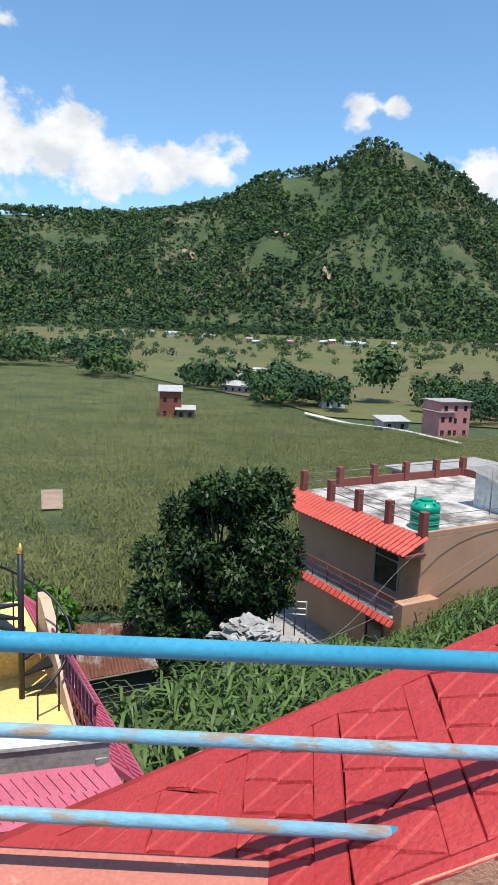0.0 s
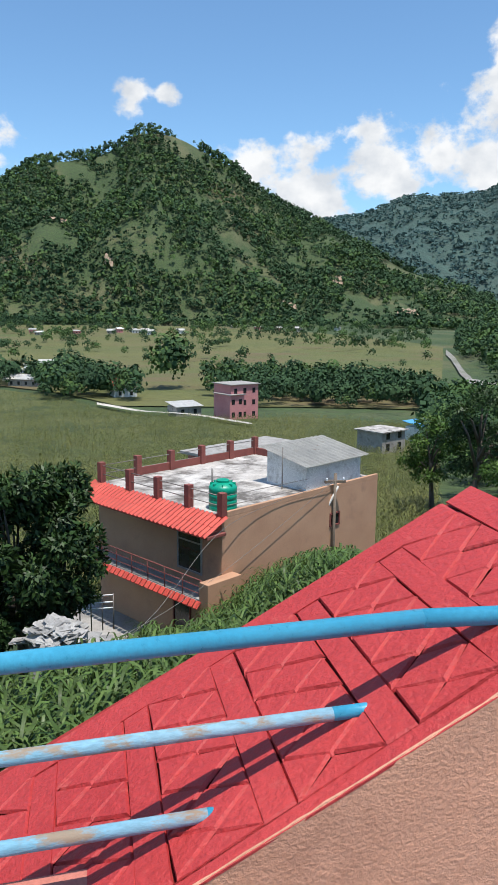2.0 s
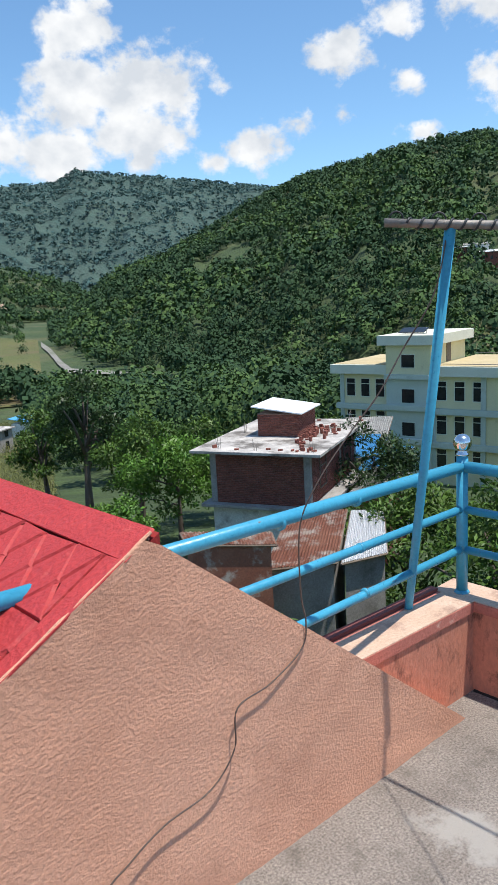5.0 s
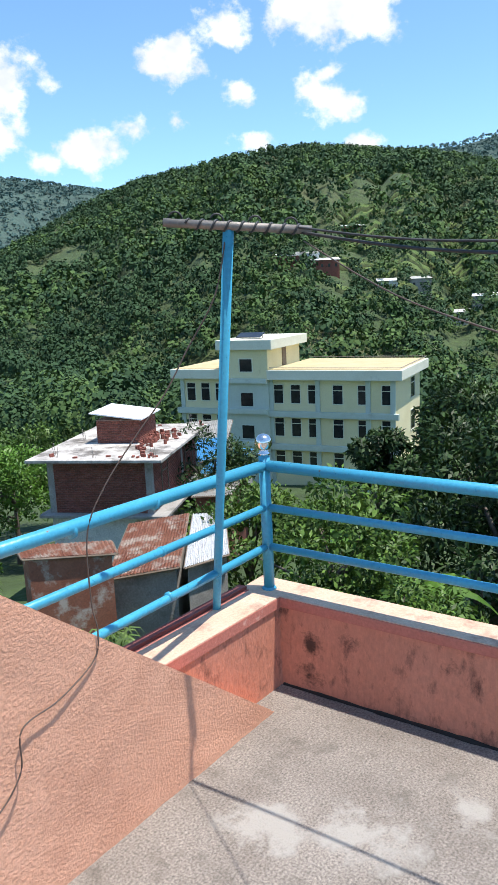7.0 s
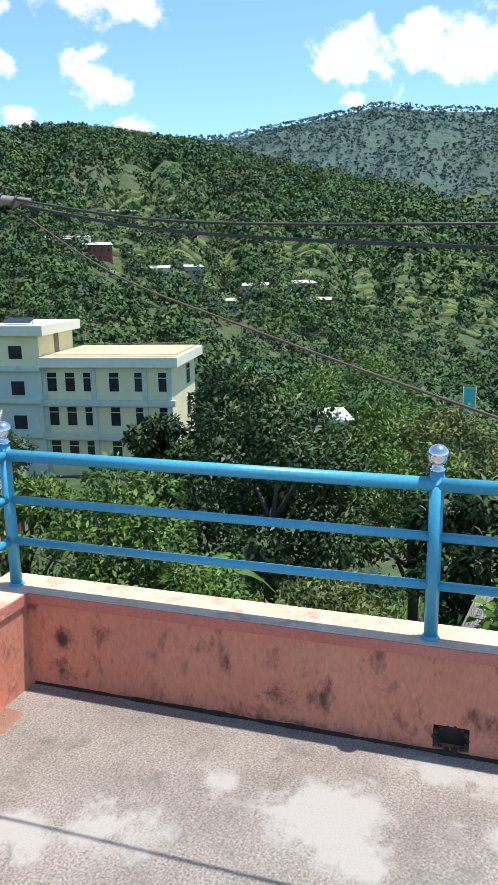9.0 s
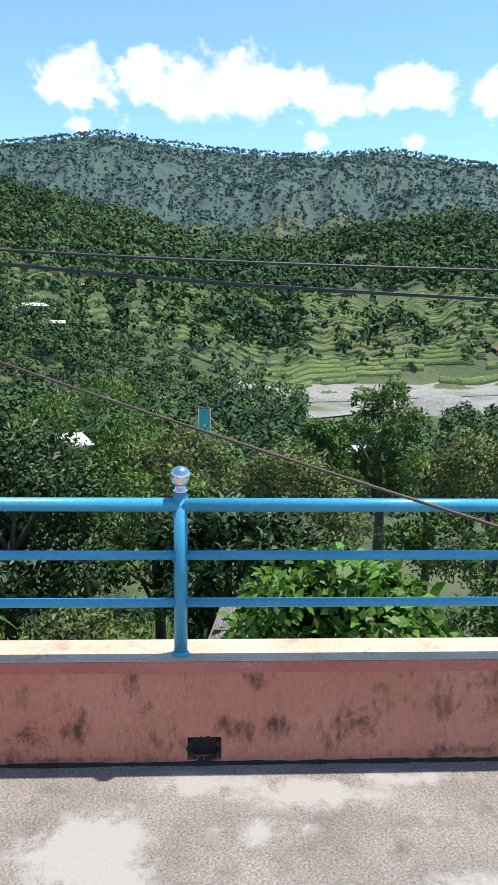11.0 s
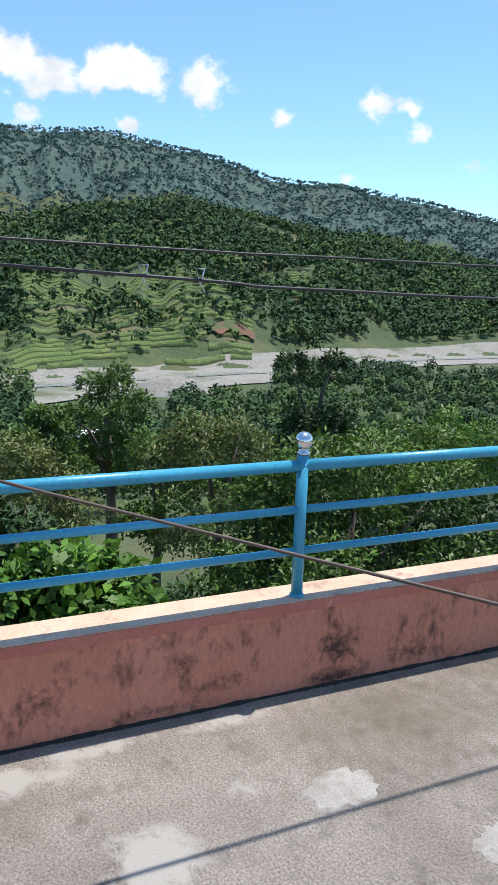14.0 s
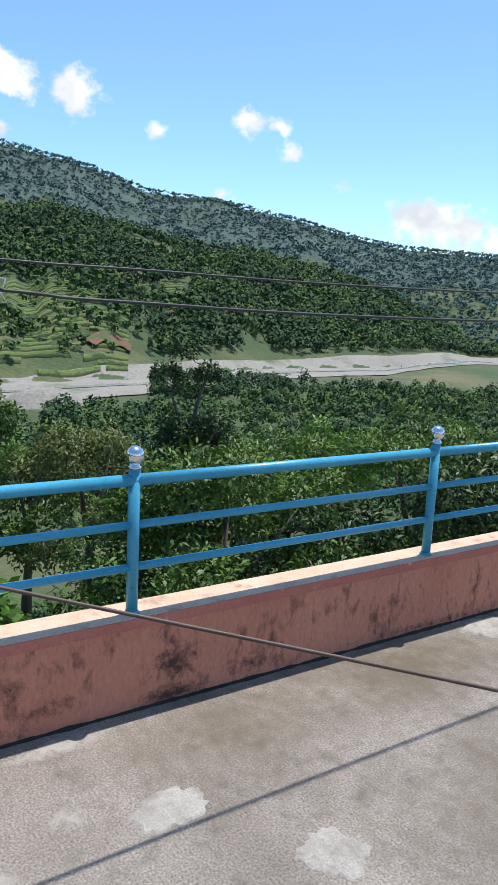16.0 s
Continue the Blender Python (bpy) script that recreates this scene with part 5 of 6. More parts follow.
def spread(az0, az1, r0, r1, count, size, seed, gap=0.0, gscale=60.0, tall=1.3, flat=False):
    """Random feet over a stretch of land, with clearings where a slow noise is low."""
    rg = random.Random(seed)
    out = []
    while len(out) < count:
        az = rg.uniform(az0, az1)
        r = math.sqrt(rg.uniform(r0 * r0, r1 * r1))
        x, y = polar(az, r)
        if gap and noise.fractal((x / gscale, y / gscale, seed), 1.0, 2.0, 3) < gap * 2 - 1 + rg.uniform(-0.15, 0.15):
            count -= 1
            continue
        s = size * rg.uniform(0.6, 1.35)
        out.append((x, y, ground_z(x, y), s, s * 2 * tall * rg.uniform(0.75, 1.2)))
    return out


def split_spots(spots, share, seed):
    rg = random.Random(seed)
    a, b = [], []
    for s in spots:
        (a if rg.random() < share or noise.noise((s[0] / 90, s[1] / 90, 7)) > 0.1 else b).append(s)
    return a, b


def foot_of(k, az):
    return lut(HILLS[k][1], az)


def terraced(x, y):
    """Share of trees that stand here: few on the farmed terraces, all of them elsewhere."""
    dx, dy = x - OX, y - OY
    r, az = math.hypot(dx, dy), math.degrees(math.atan2(dx, dy))
    n = noise.fractal((x / 70, y / 70, 4), 1.0, 2.0, 3)
    if 84 < az < 116 and -20 < r - foot_of(4, az) < 215 - 3.2 * max(0, az - 104) + 70 * n:
        return 0.14 + max(0, n) * 0.9
    if 112 < az < 118.5 and 205 < r - foot_of(4, az) < 290:
        return 0.1
    if 60 < az < 92 and 70 < r - foot_of(2, az) < 290 + 60 * n:
        return 0.42 + max(0, n) * 0.6
    if az < 34 and noise.fractal((x / 130, y / 130, 9), 1.0, 2.0, 4) > 0.22:
        return 0.3
    return 1.0


def thin(spots, seed):
    rg = random.Random(seed)
    return [q for q in spots if rg.random() < terraced(q[0], q[1])]


def terrace_strip(az0, az1, edge0, edge1, material):
    """One farmed step: a bank on the downhill side and a field behind it."""
    v, f = [], []
    azs = np.linspace(az0, az1, max(3, int((az1 - az0) / 0.4)))
    for az in azs:
        a, b = edge0(az), edge1(az)
        (x0, y0), (x1, y1) = polar(az, a), polar(az, b)
        z0, z1 = ground_z(x0, y0), ground_z(x1, y1)
        v += [(x0, y0, z0 - 0.6), (x0, y0, z0 + max(0.4, 0.5 * (z1 - z0)) + 0.5), (x1, y1, z1 + 0.7)]
    for i in range(len(azs) - 1):
        f += [(3 * i, 3 * i + 1, 3 * i + 4, 3 * i + 3), (3 * i + 1, 3 * i + 2, 3 * i + 5, 3 * i + 4)]
    me = arrays("terrace_field", v, f)
    me.materials.append(RISER)
    me.materials.append(material)
    ob = put("terrace_field", me, None)
    me.polygons.foreach_set("material_index", [0, 1] * (len(azs) - 1))
    return tagged(ob, "narrow farmed green terrace with a grassy bank on the hillside", "field", "hillside terraces", "structure")


def terraces(k, az0, az1, r0, step, count, seed, share=0.8):
    rg = random.Random(seed)
    for i in range(count):
        a = az0
        while a < az1:
            w = rg.uniform(2.5, 7)
            if rg.random() < share:
                def edge(az, i=i):
                    return foot_of(k, az) + r0 + step * i + 4 * math.sin(az * 0.45 + i * 0.08) + 1.2 * math.sin(az * 1.3 + i * 0.3)
                terrace_strip(a, min(a + w, az1), edge, lambda az, i=i, e=edge: e(az, i + 1), GRASS)
            a += w + rg.uniform(0, 0.8)


terraces(4, 85, 114, 6, 7.5, 28, 5)
terraces(4, 112.5, 118, 208, 9, 9, 6, 1.0)
terraces(2, 62, 90, 80, 9, 22, 7, 0.5)

near_hill = spread(28, 97, 185, 810, 19500, 3.0, 11, gap=0.26, gscale=70)
near_hill = thin(near_hill, 1)
def near_far(spots, r):
    a = [q for q in spots if math.hypot(q[0] - OX, q[1] - OY) < r]
    return a, [q for q in spots if math.hypot(q[0] - OX, q[1] - OY) >= r]


near_hill = [q for q in near_hill if math.hypot(q[0] - OX, q[1] - OY) > lut([(28, 480), (29.5, 400), (31, 320), (36, 285), (40, 185)], math.degrees(math.atan2(q[0] - OX, q[1] - OY)))]
close, near_hill = near_far(near_hill, 340)
dark, light = split_spots(close, 0.55, 1)
wood("woods", "dense dark green forest at the foot of the near hill", "forest", FOREST, dark, 70, 0.19, 31)
wood("woods", "lighter green trees at the foot of the near hill", "forest", FORESTL, light, 70, 0.19, 32)
dark, light = split_spots(near_hill, 0.55, 1)
wood("woods", "dense dark green forest on the near hillside", "forest", FOREST, dark, 28, 0.30, 1)
wood("woods", "lighter green trees between hillside terraces", "forest", FORESTL, light, 28, 0.30, 2)
main_hill = spread(-34, 33, 960, 1500, 24000, 4.2, 12, gap=0.28, gscale=150)
main_hill = thin(main_hill, 2)
dark, light = split_spots(main_hill, 0.6, 2)
wood("woods", "dark green trees on the high valley hill", "forest", FOREST, dark, 16, 0.43, 3)
wood("woods", "lighter green trees on the high valley hill", "forest", FORESTL, light, 16, 0.43, 4)
east_hill = spread(82, 146, 345, 1150, 24000, 3.9, 13, gap=0.26, gscale=90)
east_hill = thin(east_hill, 3)
east_hill = [s for s in east_hill if math.hypot(s[0] - OX, s[1] - OY) > 1.1 * lut(RIVER_R, math.degrees(math.atan2(s[0] - OX, s[1] - OY))) + 75]
dark, light = split_spots(east_hill, 0.5, 3)
wood("woods", "dark green forest above the river bed", "forest", FOREST, dark, 20, 0.38, 5)
wood("woods", "lighter green trees on terraces above the river bed", "forest", FORESTL, light, 20, 0.38, 6)
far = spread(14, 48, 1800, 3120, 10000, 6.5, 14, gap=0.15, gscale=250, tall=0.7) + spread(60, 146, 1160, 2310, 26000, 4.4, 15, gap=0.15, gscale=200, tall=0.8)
# foliage colour carries the same painted haze
wood("woods", "forest on the far ridges tinted blue-green for haze", "forest", FARWOOD, far, 8, 0.55, 7)
valley = (spread(-24, -13.5, 365, 470, 130, 4.0, 16) + spread(-17, -12, 300, 340, 26, 3.8, 36) + spread(-9, 0.5, 262, 300, 60, 3.2, 37) + spread(-32, 26, 470, 960, 520, 3.0, 38, gap=0.4, gscale=60) + spread(-3.5, 3.4, 215, 262, 90, 2.9, 17) + spread(9, 34, 215, 290, 420, 2.6, 18, gap=0.42, gscale=40) + spread(-32, 26, 330, 700, 330, 2.8, 19, gap=0.5, gscale=80)
          + spread(-30, 26, 690, 960, 420, 3.6, 20, gap=0.5, gscale=90) + spread(4.8, 6.8, 248, 258, 8, 4.2, 22, tall=1.9) + spread(26, 56, 70, 200, 460, 3.0, 23, gap=0.25, gscale=30) + spread(12, 28, 205, 250, 190, 2.4, 39))


def bearing(q):
    return math.degrees(math.atan2(q[0] - OX, q[1] - OY))


valley = [q for q in valley if not (26 < bearing(q) < 36 and 225 < math.hypot(q[0] - OX, q[1] - OY) < 560)]
close, valley = near_far(valley, 150)
dark, light = split_spots(close, 0.5, 14)
wood("woods", "dark leafy trees beyond the houses", "trees", FOREST, dark, 420, 0.085, 18)
wood("woods", "light green trees beyond the houses", "trees", FORESTL, light, 420, 0.085, 19)
dark, light = split_spots(valley, 0.55, 4)
wood("woods", "scattered dark trees and groves on the valley floor", "trees", FOREST, dark, 90, 0.19, 8)
wood("woods", "lighter groves and hedges on the valley floor", "trees", FORESTL, light, 90, 0.19, 9)
slope = spread(56, 90, 70, 240, 340, 3.2, 24, gap=0.15, gscale=40) + spread(90, 146, 60, 150, 300, 2.7, 25, gap=0.2, gscale=40) + spread(90, 146, 150, 240, 480, 2.2, 26) + spread(116, 146, 235, 440, 700, 3.0, 27) + spread(108, 122, 180, 300, 260, 2.8, 28)
close, slope = near_far(slope, 130)
dark, light = split_spots(close, 0.45, 15)
wood("woods", "dark leafy trees on the slope below the terrace", "trees", FOREST, dark, 420, 0.085, 20)
wood("woods", "light green trees on the slope below the terrace", "trees", FORESTL, light, 420, 0.085, 21)
dark, light = split_spots(slope, 0.55, 5)
wood("woods", "dark trees down the slope below the terrace", "trees", FOREST, dark, 80, 0.2, 10)
wood("woods", "lighter trees down the slope below the terrace", "trees", FORESTL, light, 80, 0.2, 11)


def leaves(centres, count, size, seed, droop=0.3, spreadk=1.0, width=0.42):
    """Leaf blades set on the outside of clumps: x, y, z, radius. Each is folded along its middle."""
    rg = np.random.RandomState(seed)
    c = np.array(centres)
    w = c[:, 3] ** 2
    k = rg.choice(len(c), count, p=w / w.sum())
    d = rg.normal(size=(count, 3))
    d /= np.linalg.norm(d, axis=1)[:, None]
    d[:, 2] = np.where(d[:, 2] < -0.35, -d[:, 2] * 0.6, d[:, 2])
    rad = c[k, 3] * (rg.uniform(0.55, 1.05, count)) * spreadk
    p = c[k, :3] + d * rad[:, None]
    t = d + rg.normal(size=(count, 3)) * 0.7
    t[:, 2] -= droop
    t /= np.linalg.norm(t, axis=1)[:, None]
    up = d + rg.normal(size=(count, 3)) * 0.45 + np.array([0, 0, 0.6])
    s = np.cross(t, up)
    s /= np.linalg.norm(s, axis=1)[:, None] + 1e-9
    n = np.cross(s, t)
    turn = np.where((n * d).sum(1)[:, None] < 0, -1.0, 1.0)
    s, n = s * turn, n * turn
    L = size * rg.uniform(0.65, 1.3, count)[:, None]
    W = L * width
    v = np.stack([p, p + t * L * 0.5 + s * W * 0.5 + n * L * 0.08, p + t * L - n * L * 0.12, p + t * L * 0.5 - s * W * 0.5 + n * L * 0.08], 1).reshape(-1, 3)
    i = np.arange(count)[:, None] * 4
    f = np.concatenate([i + np.array([0, 1, 2]), i + np.array([0, 2, 3])])
    k = d * 0.85 + n * 0.45
    k /= np.linalg.norm(k, axis=1)[:, None]
    return v, f, np.repeat(k, 4, axis=0)


def tree(x, y, height, radius, material, label, seed, leafsize=0.2, count=6000, trunk=0.35, clumps=26, name="tree", tallness=1.0, base=None, width=0.42, group=""):
    """A tapered, forking trunk and a crown of single leaves in uneven clumps."""
    rg = random.Random(seed)
    z = (ground_z(x, y) if base is None else base) - 0.2
    t = thing(name, label, "tree" if name == "tree" else name, Matrix.Translation((x, y, z)), group)
    bm = bmesh.new()
    top = height * (trunk + 0.35)
    lean = (rg.uniform(-0.4, 0.4), rg.uniform(-0.4, 0.4))
    trunk_pts = [(lean[0] * k * k, lean[1] * k * k, top * k) for k in np.linspace(0, 1, 6)]
    r0 = 0.028 * height
    tube(bm, trunk_pts, [r0 * (1.25 - k) for k in np.linspace(0, 1, 6)], 8)
    cs = []
    crown_z, half = height * (trunk + (1 - trunk) / 2), height * (1 - trunk) / 2 * tallness
    for i in range(clumps):
        a, e = rg.uniform(0, 6.28), rg.uniform(-0.9, 1.0)
        k = rg.uniform(0.45, 0.95)
        cr = math.sqrt(max(0, 1 - e * e)) * radius * k
        cx, cy, cz = cr * math.cos(a) + lean[0], cr * math.sin(a) + lean[1], crown_z + e * half * 0.85
        cs.append((cx, cy, cz, radius * rg.uniform(0.20, 0.38)))
    for cx, cy, cz, _ in cs[:10]:
        k = rg.uniform(0.45, 0.95)
        s = Vector((lean[0] * k * k, lean[1] * k * k, top * k))
        e = Vector((cx, cy, cz))
        mid = s.lerp(e, 0.5) + Vector((0, 0, 0.06 * height))
        tube(bm, [s, mid, e], [r0 * 0.45, r0 * 0.28, r0 * 0.1], 5)
    part("trunk", bm, BARK, t, smooth=True)
    v, f, k = leaves(cs, count, leafsize, seed, width=width)
    put("crown", shade_by(arrays("crown", v, f), k), material, t, smooth=True)
    return t


def at_polar(az, r):
    return polar(az, r)


# big trees round the houses and below the terrace
tree(-5.35, 24.3, 7.4, 2.3, MANGO, "dense dark mango tree beside the tan house", 31, 0.26, 15000, 0.12, 40, base=-11.0)
tree(-3.95, 25.8, 7.8, 1.9, MANGO, "dense dark mango tree beside the tan house", 32, 0.26, 11000, 0.12, 34, base=-11.3)
tree(-6.9, 22.0, 4.4, 1.5, MANGO, "low dark bushy tree at the field edge", 33, 0.26, 7000, 0.08, 26, base=-11.2)
tree(-11.6, 21.5, 3.4, 1.9, LEAFB, "bright green shrub at the edge of the corn field", 34, 0.3, 3500, 0.1, 22, base=-10.8)
BIG = [(72.6, 31, 10.4, 3.5, MANGO, "dense dark mango tree below the terrace", 16000, 0.26), (65.0, 27, 8.6, 1.5, MANGO, "slim dark mango tree in front of the yellow building", 6000, 0.26), (80, 38, 11.5, 4.6, LEAFG, "tall green tree with fine leaves below the terrace", 14000, 0.22),
       (74, 22, 8.5, 3.4, MANGO, "dark leafy tree on the slope below the railing", 10000, 0.24), (61.5, 19, 6.8, 2.6, LEAFG, "green leafy tree behind the railing", 8000, 0.2), (57, 13, 4.6, 1.8, LEAFB, "feathery bright green shrub below the parapet", 6000, 0.16),
       (67, 14, 5.2, 2.2, LEAFG, "green shrubby tree below the parapet", 7000, 0.18), (78, 15, 5.0, 2.0, LEAFO, "olive green shrub below the parapet", 6000, 0.16), (86, 24, 8.0, 3.0, LEAFG, "green tree on the slope", 8000, 0.2),
       (91.5, 20, 7.2, 2.6, MANGO, "dark drooping mango tree behind the railing", 9000, 0.28), (84, 13, 4.4, 1.8, LEAFG, "leafy shrub below the parapet", 5000, 0.16), (96, 27, 8.6, 3.0, LEAFO, "olive green tree on the slope", 8000, 0.2),
       (103.4, 46, 14.0, 2.9, LEAFG, "tall slender green tree above the river bank", 7000, 0.3), (99.0, 42, 10.8, 2.2, LEAFG, "slender tree above the river bank", 5000, 0.3), (107, 36, 9.0, 2.6, LEAFG, "leafy tree above the river bank", 6000, 0.26),
       (111.8, 27, 9.4, 3.0, LEAFO, "olive tree with pale flower tips", 8000, 0.2), (119.2, 44, 15.5, 2.9, MANGO, "tall dark tree above the river bed", 7500, 0.3), (115, 20, 7.4, 2.8, LEAFG, "green tree behind the railing", 8000, 0.19),
       (122.5, 19, 8.4, 3.7, LEAFG, "spreading green tree with a forked trunk", 13000, 0.19), (130.5, 56, 11.5, 4.6, LEAFB, "bright green round tree towards the river", 9000, 0.34), (137.5, 30, 11.4, 3.6, LEAFG, "tall yellow-green tree at the slope edge", 11000, 0.22),
       (131, 20, 7.4, 3.0, MANGO, "dark tree behind the railing", 9000, 0.22), (142, 22, 9.0, 3.4, MANGO, "dark leafy tree beyond the parapet", 10000, 0.22), (126, 34, 10.0, 3.6, LEAFG, "green tree on the river slope", 9000, 0.24),
       (29.5, 58, 11.5, 3.2, MANGO, "tall dark tree beyond the gable", 8000, 0.3), (33.5, 50, 8.6, 3.2, LEAFG, "green tree beyond the gable", 7000, 0.28), (36.5, 44, 7.0, 3.2, LEAFB, "bright green bamboo-like tree beyond the gable", 8000, 0.26),
       (26.5, 62, 9.0, 2.4, LEAFG, "green tree beside a small white house", 5000, 0.3), (31, 34, 5.4, 2.0, LEAFB, "bright green shrub at the corn field edge", 5000, 0.22), (39.5, 52, 7.5, 3.0, LEAFG, "leafy green tree beside the brick house", 6000, 0.28),
       (47.5, 47, 8.0, 3.2, LEAFG, "green tree behind tin roofs", 7000, 0.26), (52, 40, 7.6, 3.0, MANGO, "dark tree behind tin roofs", 7000, 0.26), (54.5, 26, 6.2, 2.6, LEAFG, "green tree behind the blue pole", 7000, 0.22),
       (104, 13, 5.6, 2.0, LEAFG, "leafy shrub on the bank", 6000, 0.18), (110, 14.5, 5.2, 2.0, MANGO, "dark shrub on the bank", 6000, 0.2), (88, 34, 9.5, 3.0, LEAFO, "olive green tree on the slope", 7000, 0.24), (94, 13.5, 4.2, 1.7, LEAFG, "leafy shrub on the bank", 5000, 0.18)]
for i, (az, r, h, cr, mt, lb, n, ls) in enumerate(BIG):
    x, y = at_polar(az, r)
    tree(x, y, h, cr, mt, lb, 100 + i, ls, n, 0.3 if h > 6 else 0.12, 30 if cr > 2.5 else 22)
# broad-leaved climber close under the parapet
for i, (az, r, top, cr) in enumerate([(99, 7.6, -0.75, 1.05), (103.5, 8.0, -0.95, 1.1), (107.5, 7.8, -1.25, 1.0), (101, 6.6, -1.5, 0.9), (106, 6.4, -1.75, 0.9), (110, 7.0, -1.8, 0.8)]):
    x, y = at_polar(az, r)
    b = ground_z(x, y)
    tree(x, y, top + 0.45 - b, cr * 1.15, LEAFB, "bright broad-leaved shrub close under the parapet", 300 + i, 0.15, 3400, 0.45, 22, name="shrub", tallness=0.8, width=0.62, group="broad-leaved shrubs")


def banana(x, y, h, seed):
    """A banana plant: thick stem and long arching torn leaves."""
    rg = random.Random(seed)
    t = thing("banana_plant", "banana plant with long torn arching leaves", "plant", Matrix.Translation((x, y, ground_z(x, y) - 0.1)), "banana plants")
    part("stem", tube(bmesh.new(), [(0, 0, 0), (0.05, 0, h * 0.35), (0.05, 0.05, h * 0.62)], [0.14, 0.12, 0.07], 10), LEAFO, t, smooth=True)
    for i in range(9):
        a = i * 2.4 + rg.uniform(-0.3, 0.3)
        ln, rise = h * rg.uniform(0.42, 0.55), rg.uniform(0.5, 1.3)
        d, s = Vector((math.cos(a), math.sin(a), 0)), Vector((-math.sin(a), math.cos(a), 0))
        bm = bmesh.new()
        rows = []
        for k in range(9):
            q = k / 8
            p = Vector((0.05, 0.05, h * 0.6)) + d * ln * q * (1 - 0.2 * rise * 0.5) + Vector((0, 0, ln * (rise * q - 1.15 * q * q)))
            w = 0.30 * math.sin(math.pi * min(1, 0.12 + q * 0.95)) + 0.02
            rows.append([bm.verts.new(p - s * w - Vector((0, 0, w * 0.35))), bm.verts.new(p), bm.verts.new(p + s * w - Vector((0, 0, w * 0.35)))])
        for r0, r1 in zip(rows, rows[1:]):
            for j in (0, 1):
                if rg.random() < 0.9:
                    bm.faces.new((r0[j], r0[j + 1], r1[j + 1], r1[j]))
        part("leaf", bm, LEAFB, t)


for i, (az, r, h) in enumerate([(62.5, 24, 6.5), (64, 26, 6.0), (61, 27, 6.2), (55, 40, 5.5), (53.5, 44, 5.0), (67, 19, 5.4), (73, 17, 4.6)]):
    x, y = polar(az, r)
    banana(x, y, h, i)


def corn_plants(name, label, spots, material, leafs, seed, stalk=True):
    """Maize: a stalk with arching strap leaves, many plants in one mesh."""
    rg = np.random.RandomState(seed)
    forms = []
    for q in range(6):
        vs, fs = [], []
        if stalk:
            vs += [(0.015, 0, 0), (-0.015, 0.01, 0), (0, 0, 1.0)]
            fs.append((0, 1, 2))
        for i in range(leafs):
            a = i * 3.0 + rg.uniform(-0.6, 0.6)
            z0 = 0.25 + 0.65 * i / leafs + rg.uniform(-0.03, 0.03)
            ln = rg.uniform(0.28, 0.42)
            c, s = math.cos(a), math.sin(a)
            n = len(vs)
            for k, (dd, dz, w) in enumerate(((0, 0, 0.012), (0.4, 0.16, 0.0155), (0.75, 0.12, 0.013), (1.0, -0.04, 0.0))):
                x, z = dd * ln, z0 + dz * 0.9
                if w:
                    vs += [(x * c - w * s, x * s + w * c, z), (x * c + w * s, x * s - w * c, z - 0.006)]
                else:
                    vs.append((x * c, x * s, z))
            fs += [(n, n + 1, n + 3), (n, n + 3, n + 2), (n + 2, n + 3, n + 5), (n + 2, n + 5, n + 4), (n + 4, n + 5, n + 6)]
        forms.append((np.array(vs), np.array(fs)))
    V, F, n = [], [], 0
    for x, y, z, h in spots:
        v, f = forms[rg.randint(6)]
        a = rg.uniform(0, 6.28)
        c, s = math.cos(a), math.sin(a)
        V.append(np.stack([(v[:, 0] * c - v[:, 1] * s) * h * 1.05 + x, (v[:, 0] * s + v[:, 1] * c) * h * 1.05 + y, v[:, 2] * h + z], 1))
        F.append(f + n)
        n += len(v)
    return tagged(put(name, arrays(name, np.concatenate(V), np.concatenate(F)), material), label, "corn", kind="stuff")


TANM = frame_of(2.09, 25.85, 0, -0.552, 0.834).inverted()


def in_tan_house(x, y):
    q = TANM @ Vector((x, y, 0))
    return -0.6 < q.x < 11.5 and -2.4 < q.y < 11


rg = random.Random(77)
near_corn = []
while len(near_corn) < 9500:
    az, r = rg.uniform(-15, 44), math.sqrt(rg.uniform(64, 36 * 36))
    x, y = polar(az, r)
    if in_tan_house(x, y) or (az < -1 and r > 17.5 + az * 0.3) or (az > 34 and r > 27) or (az < 3 and r > 21):
        rg.random()
        near_corn.append(None)
        continue
    near_corn.append((x, y, ground_z(x, y) + (1.6 if r < 17 else 0.9 if r < 21 else 0.2), rg.uniform(1.5, 2.1)))
near_corn = [s for s in near_corn if s]
corn_plants("corn_field", "tall green maize between the houses", near_corn, CORNM, 9, 5)
far_corn = []
for i in range(34000):
    az = rg.uniform(-30, 27)
    r = 34 + (lut(FIELD_EDGE, az) - 34) * rg.random() ** 1.25
    x, y = polar(az, r)
    if in_tan_house(x, y) or (-20.1 < az < -18.1 and 58 < r < 78) or noise.noise((x / 14, y / 14, 2)) < -0.55:
        continue
    far_corn.append((x, y, ground_z(x, y) - 0.1, rg.uniform(1.3, 2.2)))
corn_plants("corn_field", "wide yellow-green maize field on the valley floor", far_corn, CORNF, 4, 6, stalk=False)
weeds = []
for i in range(5000):
    az, r = rg.uniform(34, 146), math.sqrt(rg.uniform(49, 30 * 30))
    x, y = polar(az, r)
    weeds.append((x, y, ground_z(x, y), rg.uniform(0.7, 1.7)))
corn_plants("undergrowth", "tangled green weeds on the slope below the terrace", weeds, LEAFG, 8, 7)


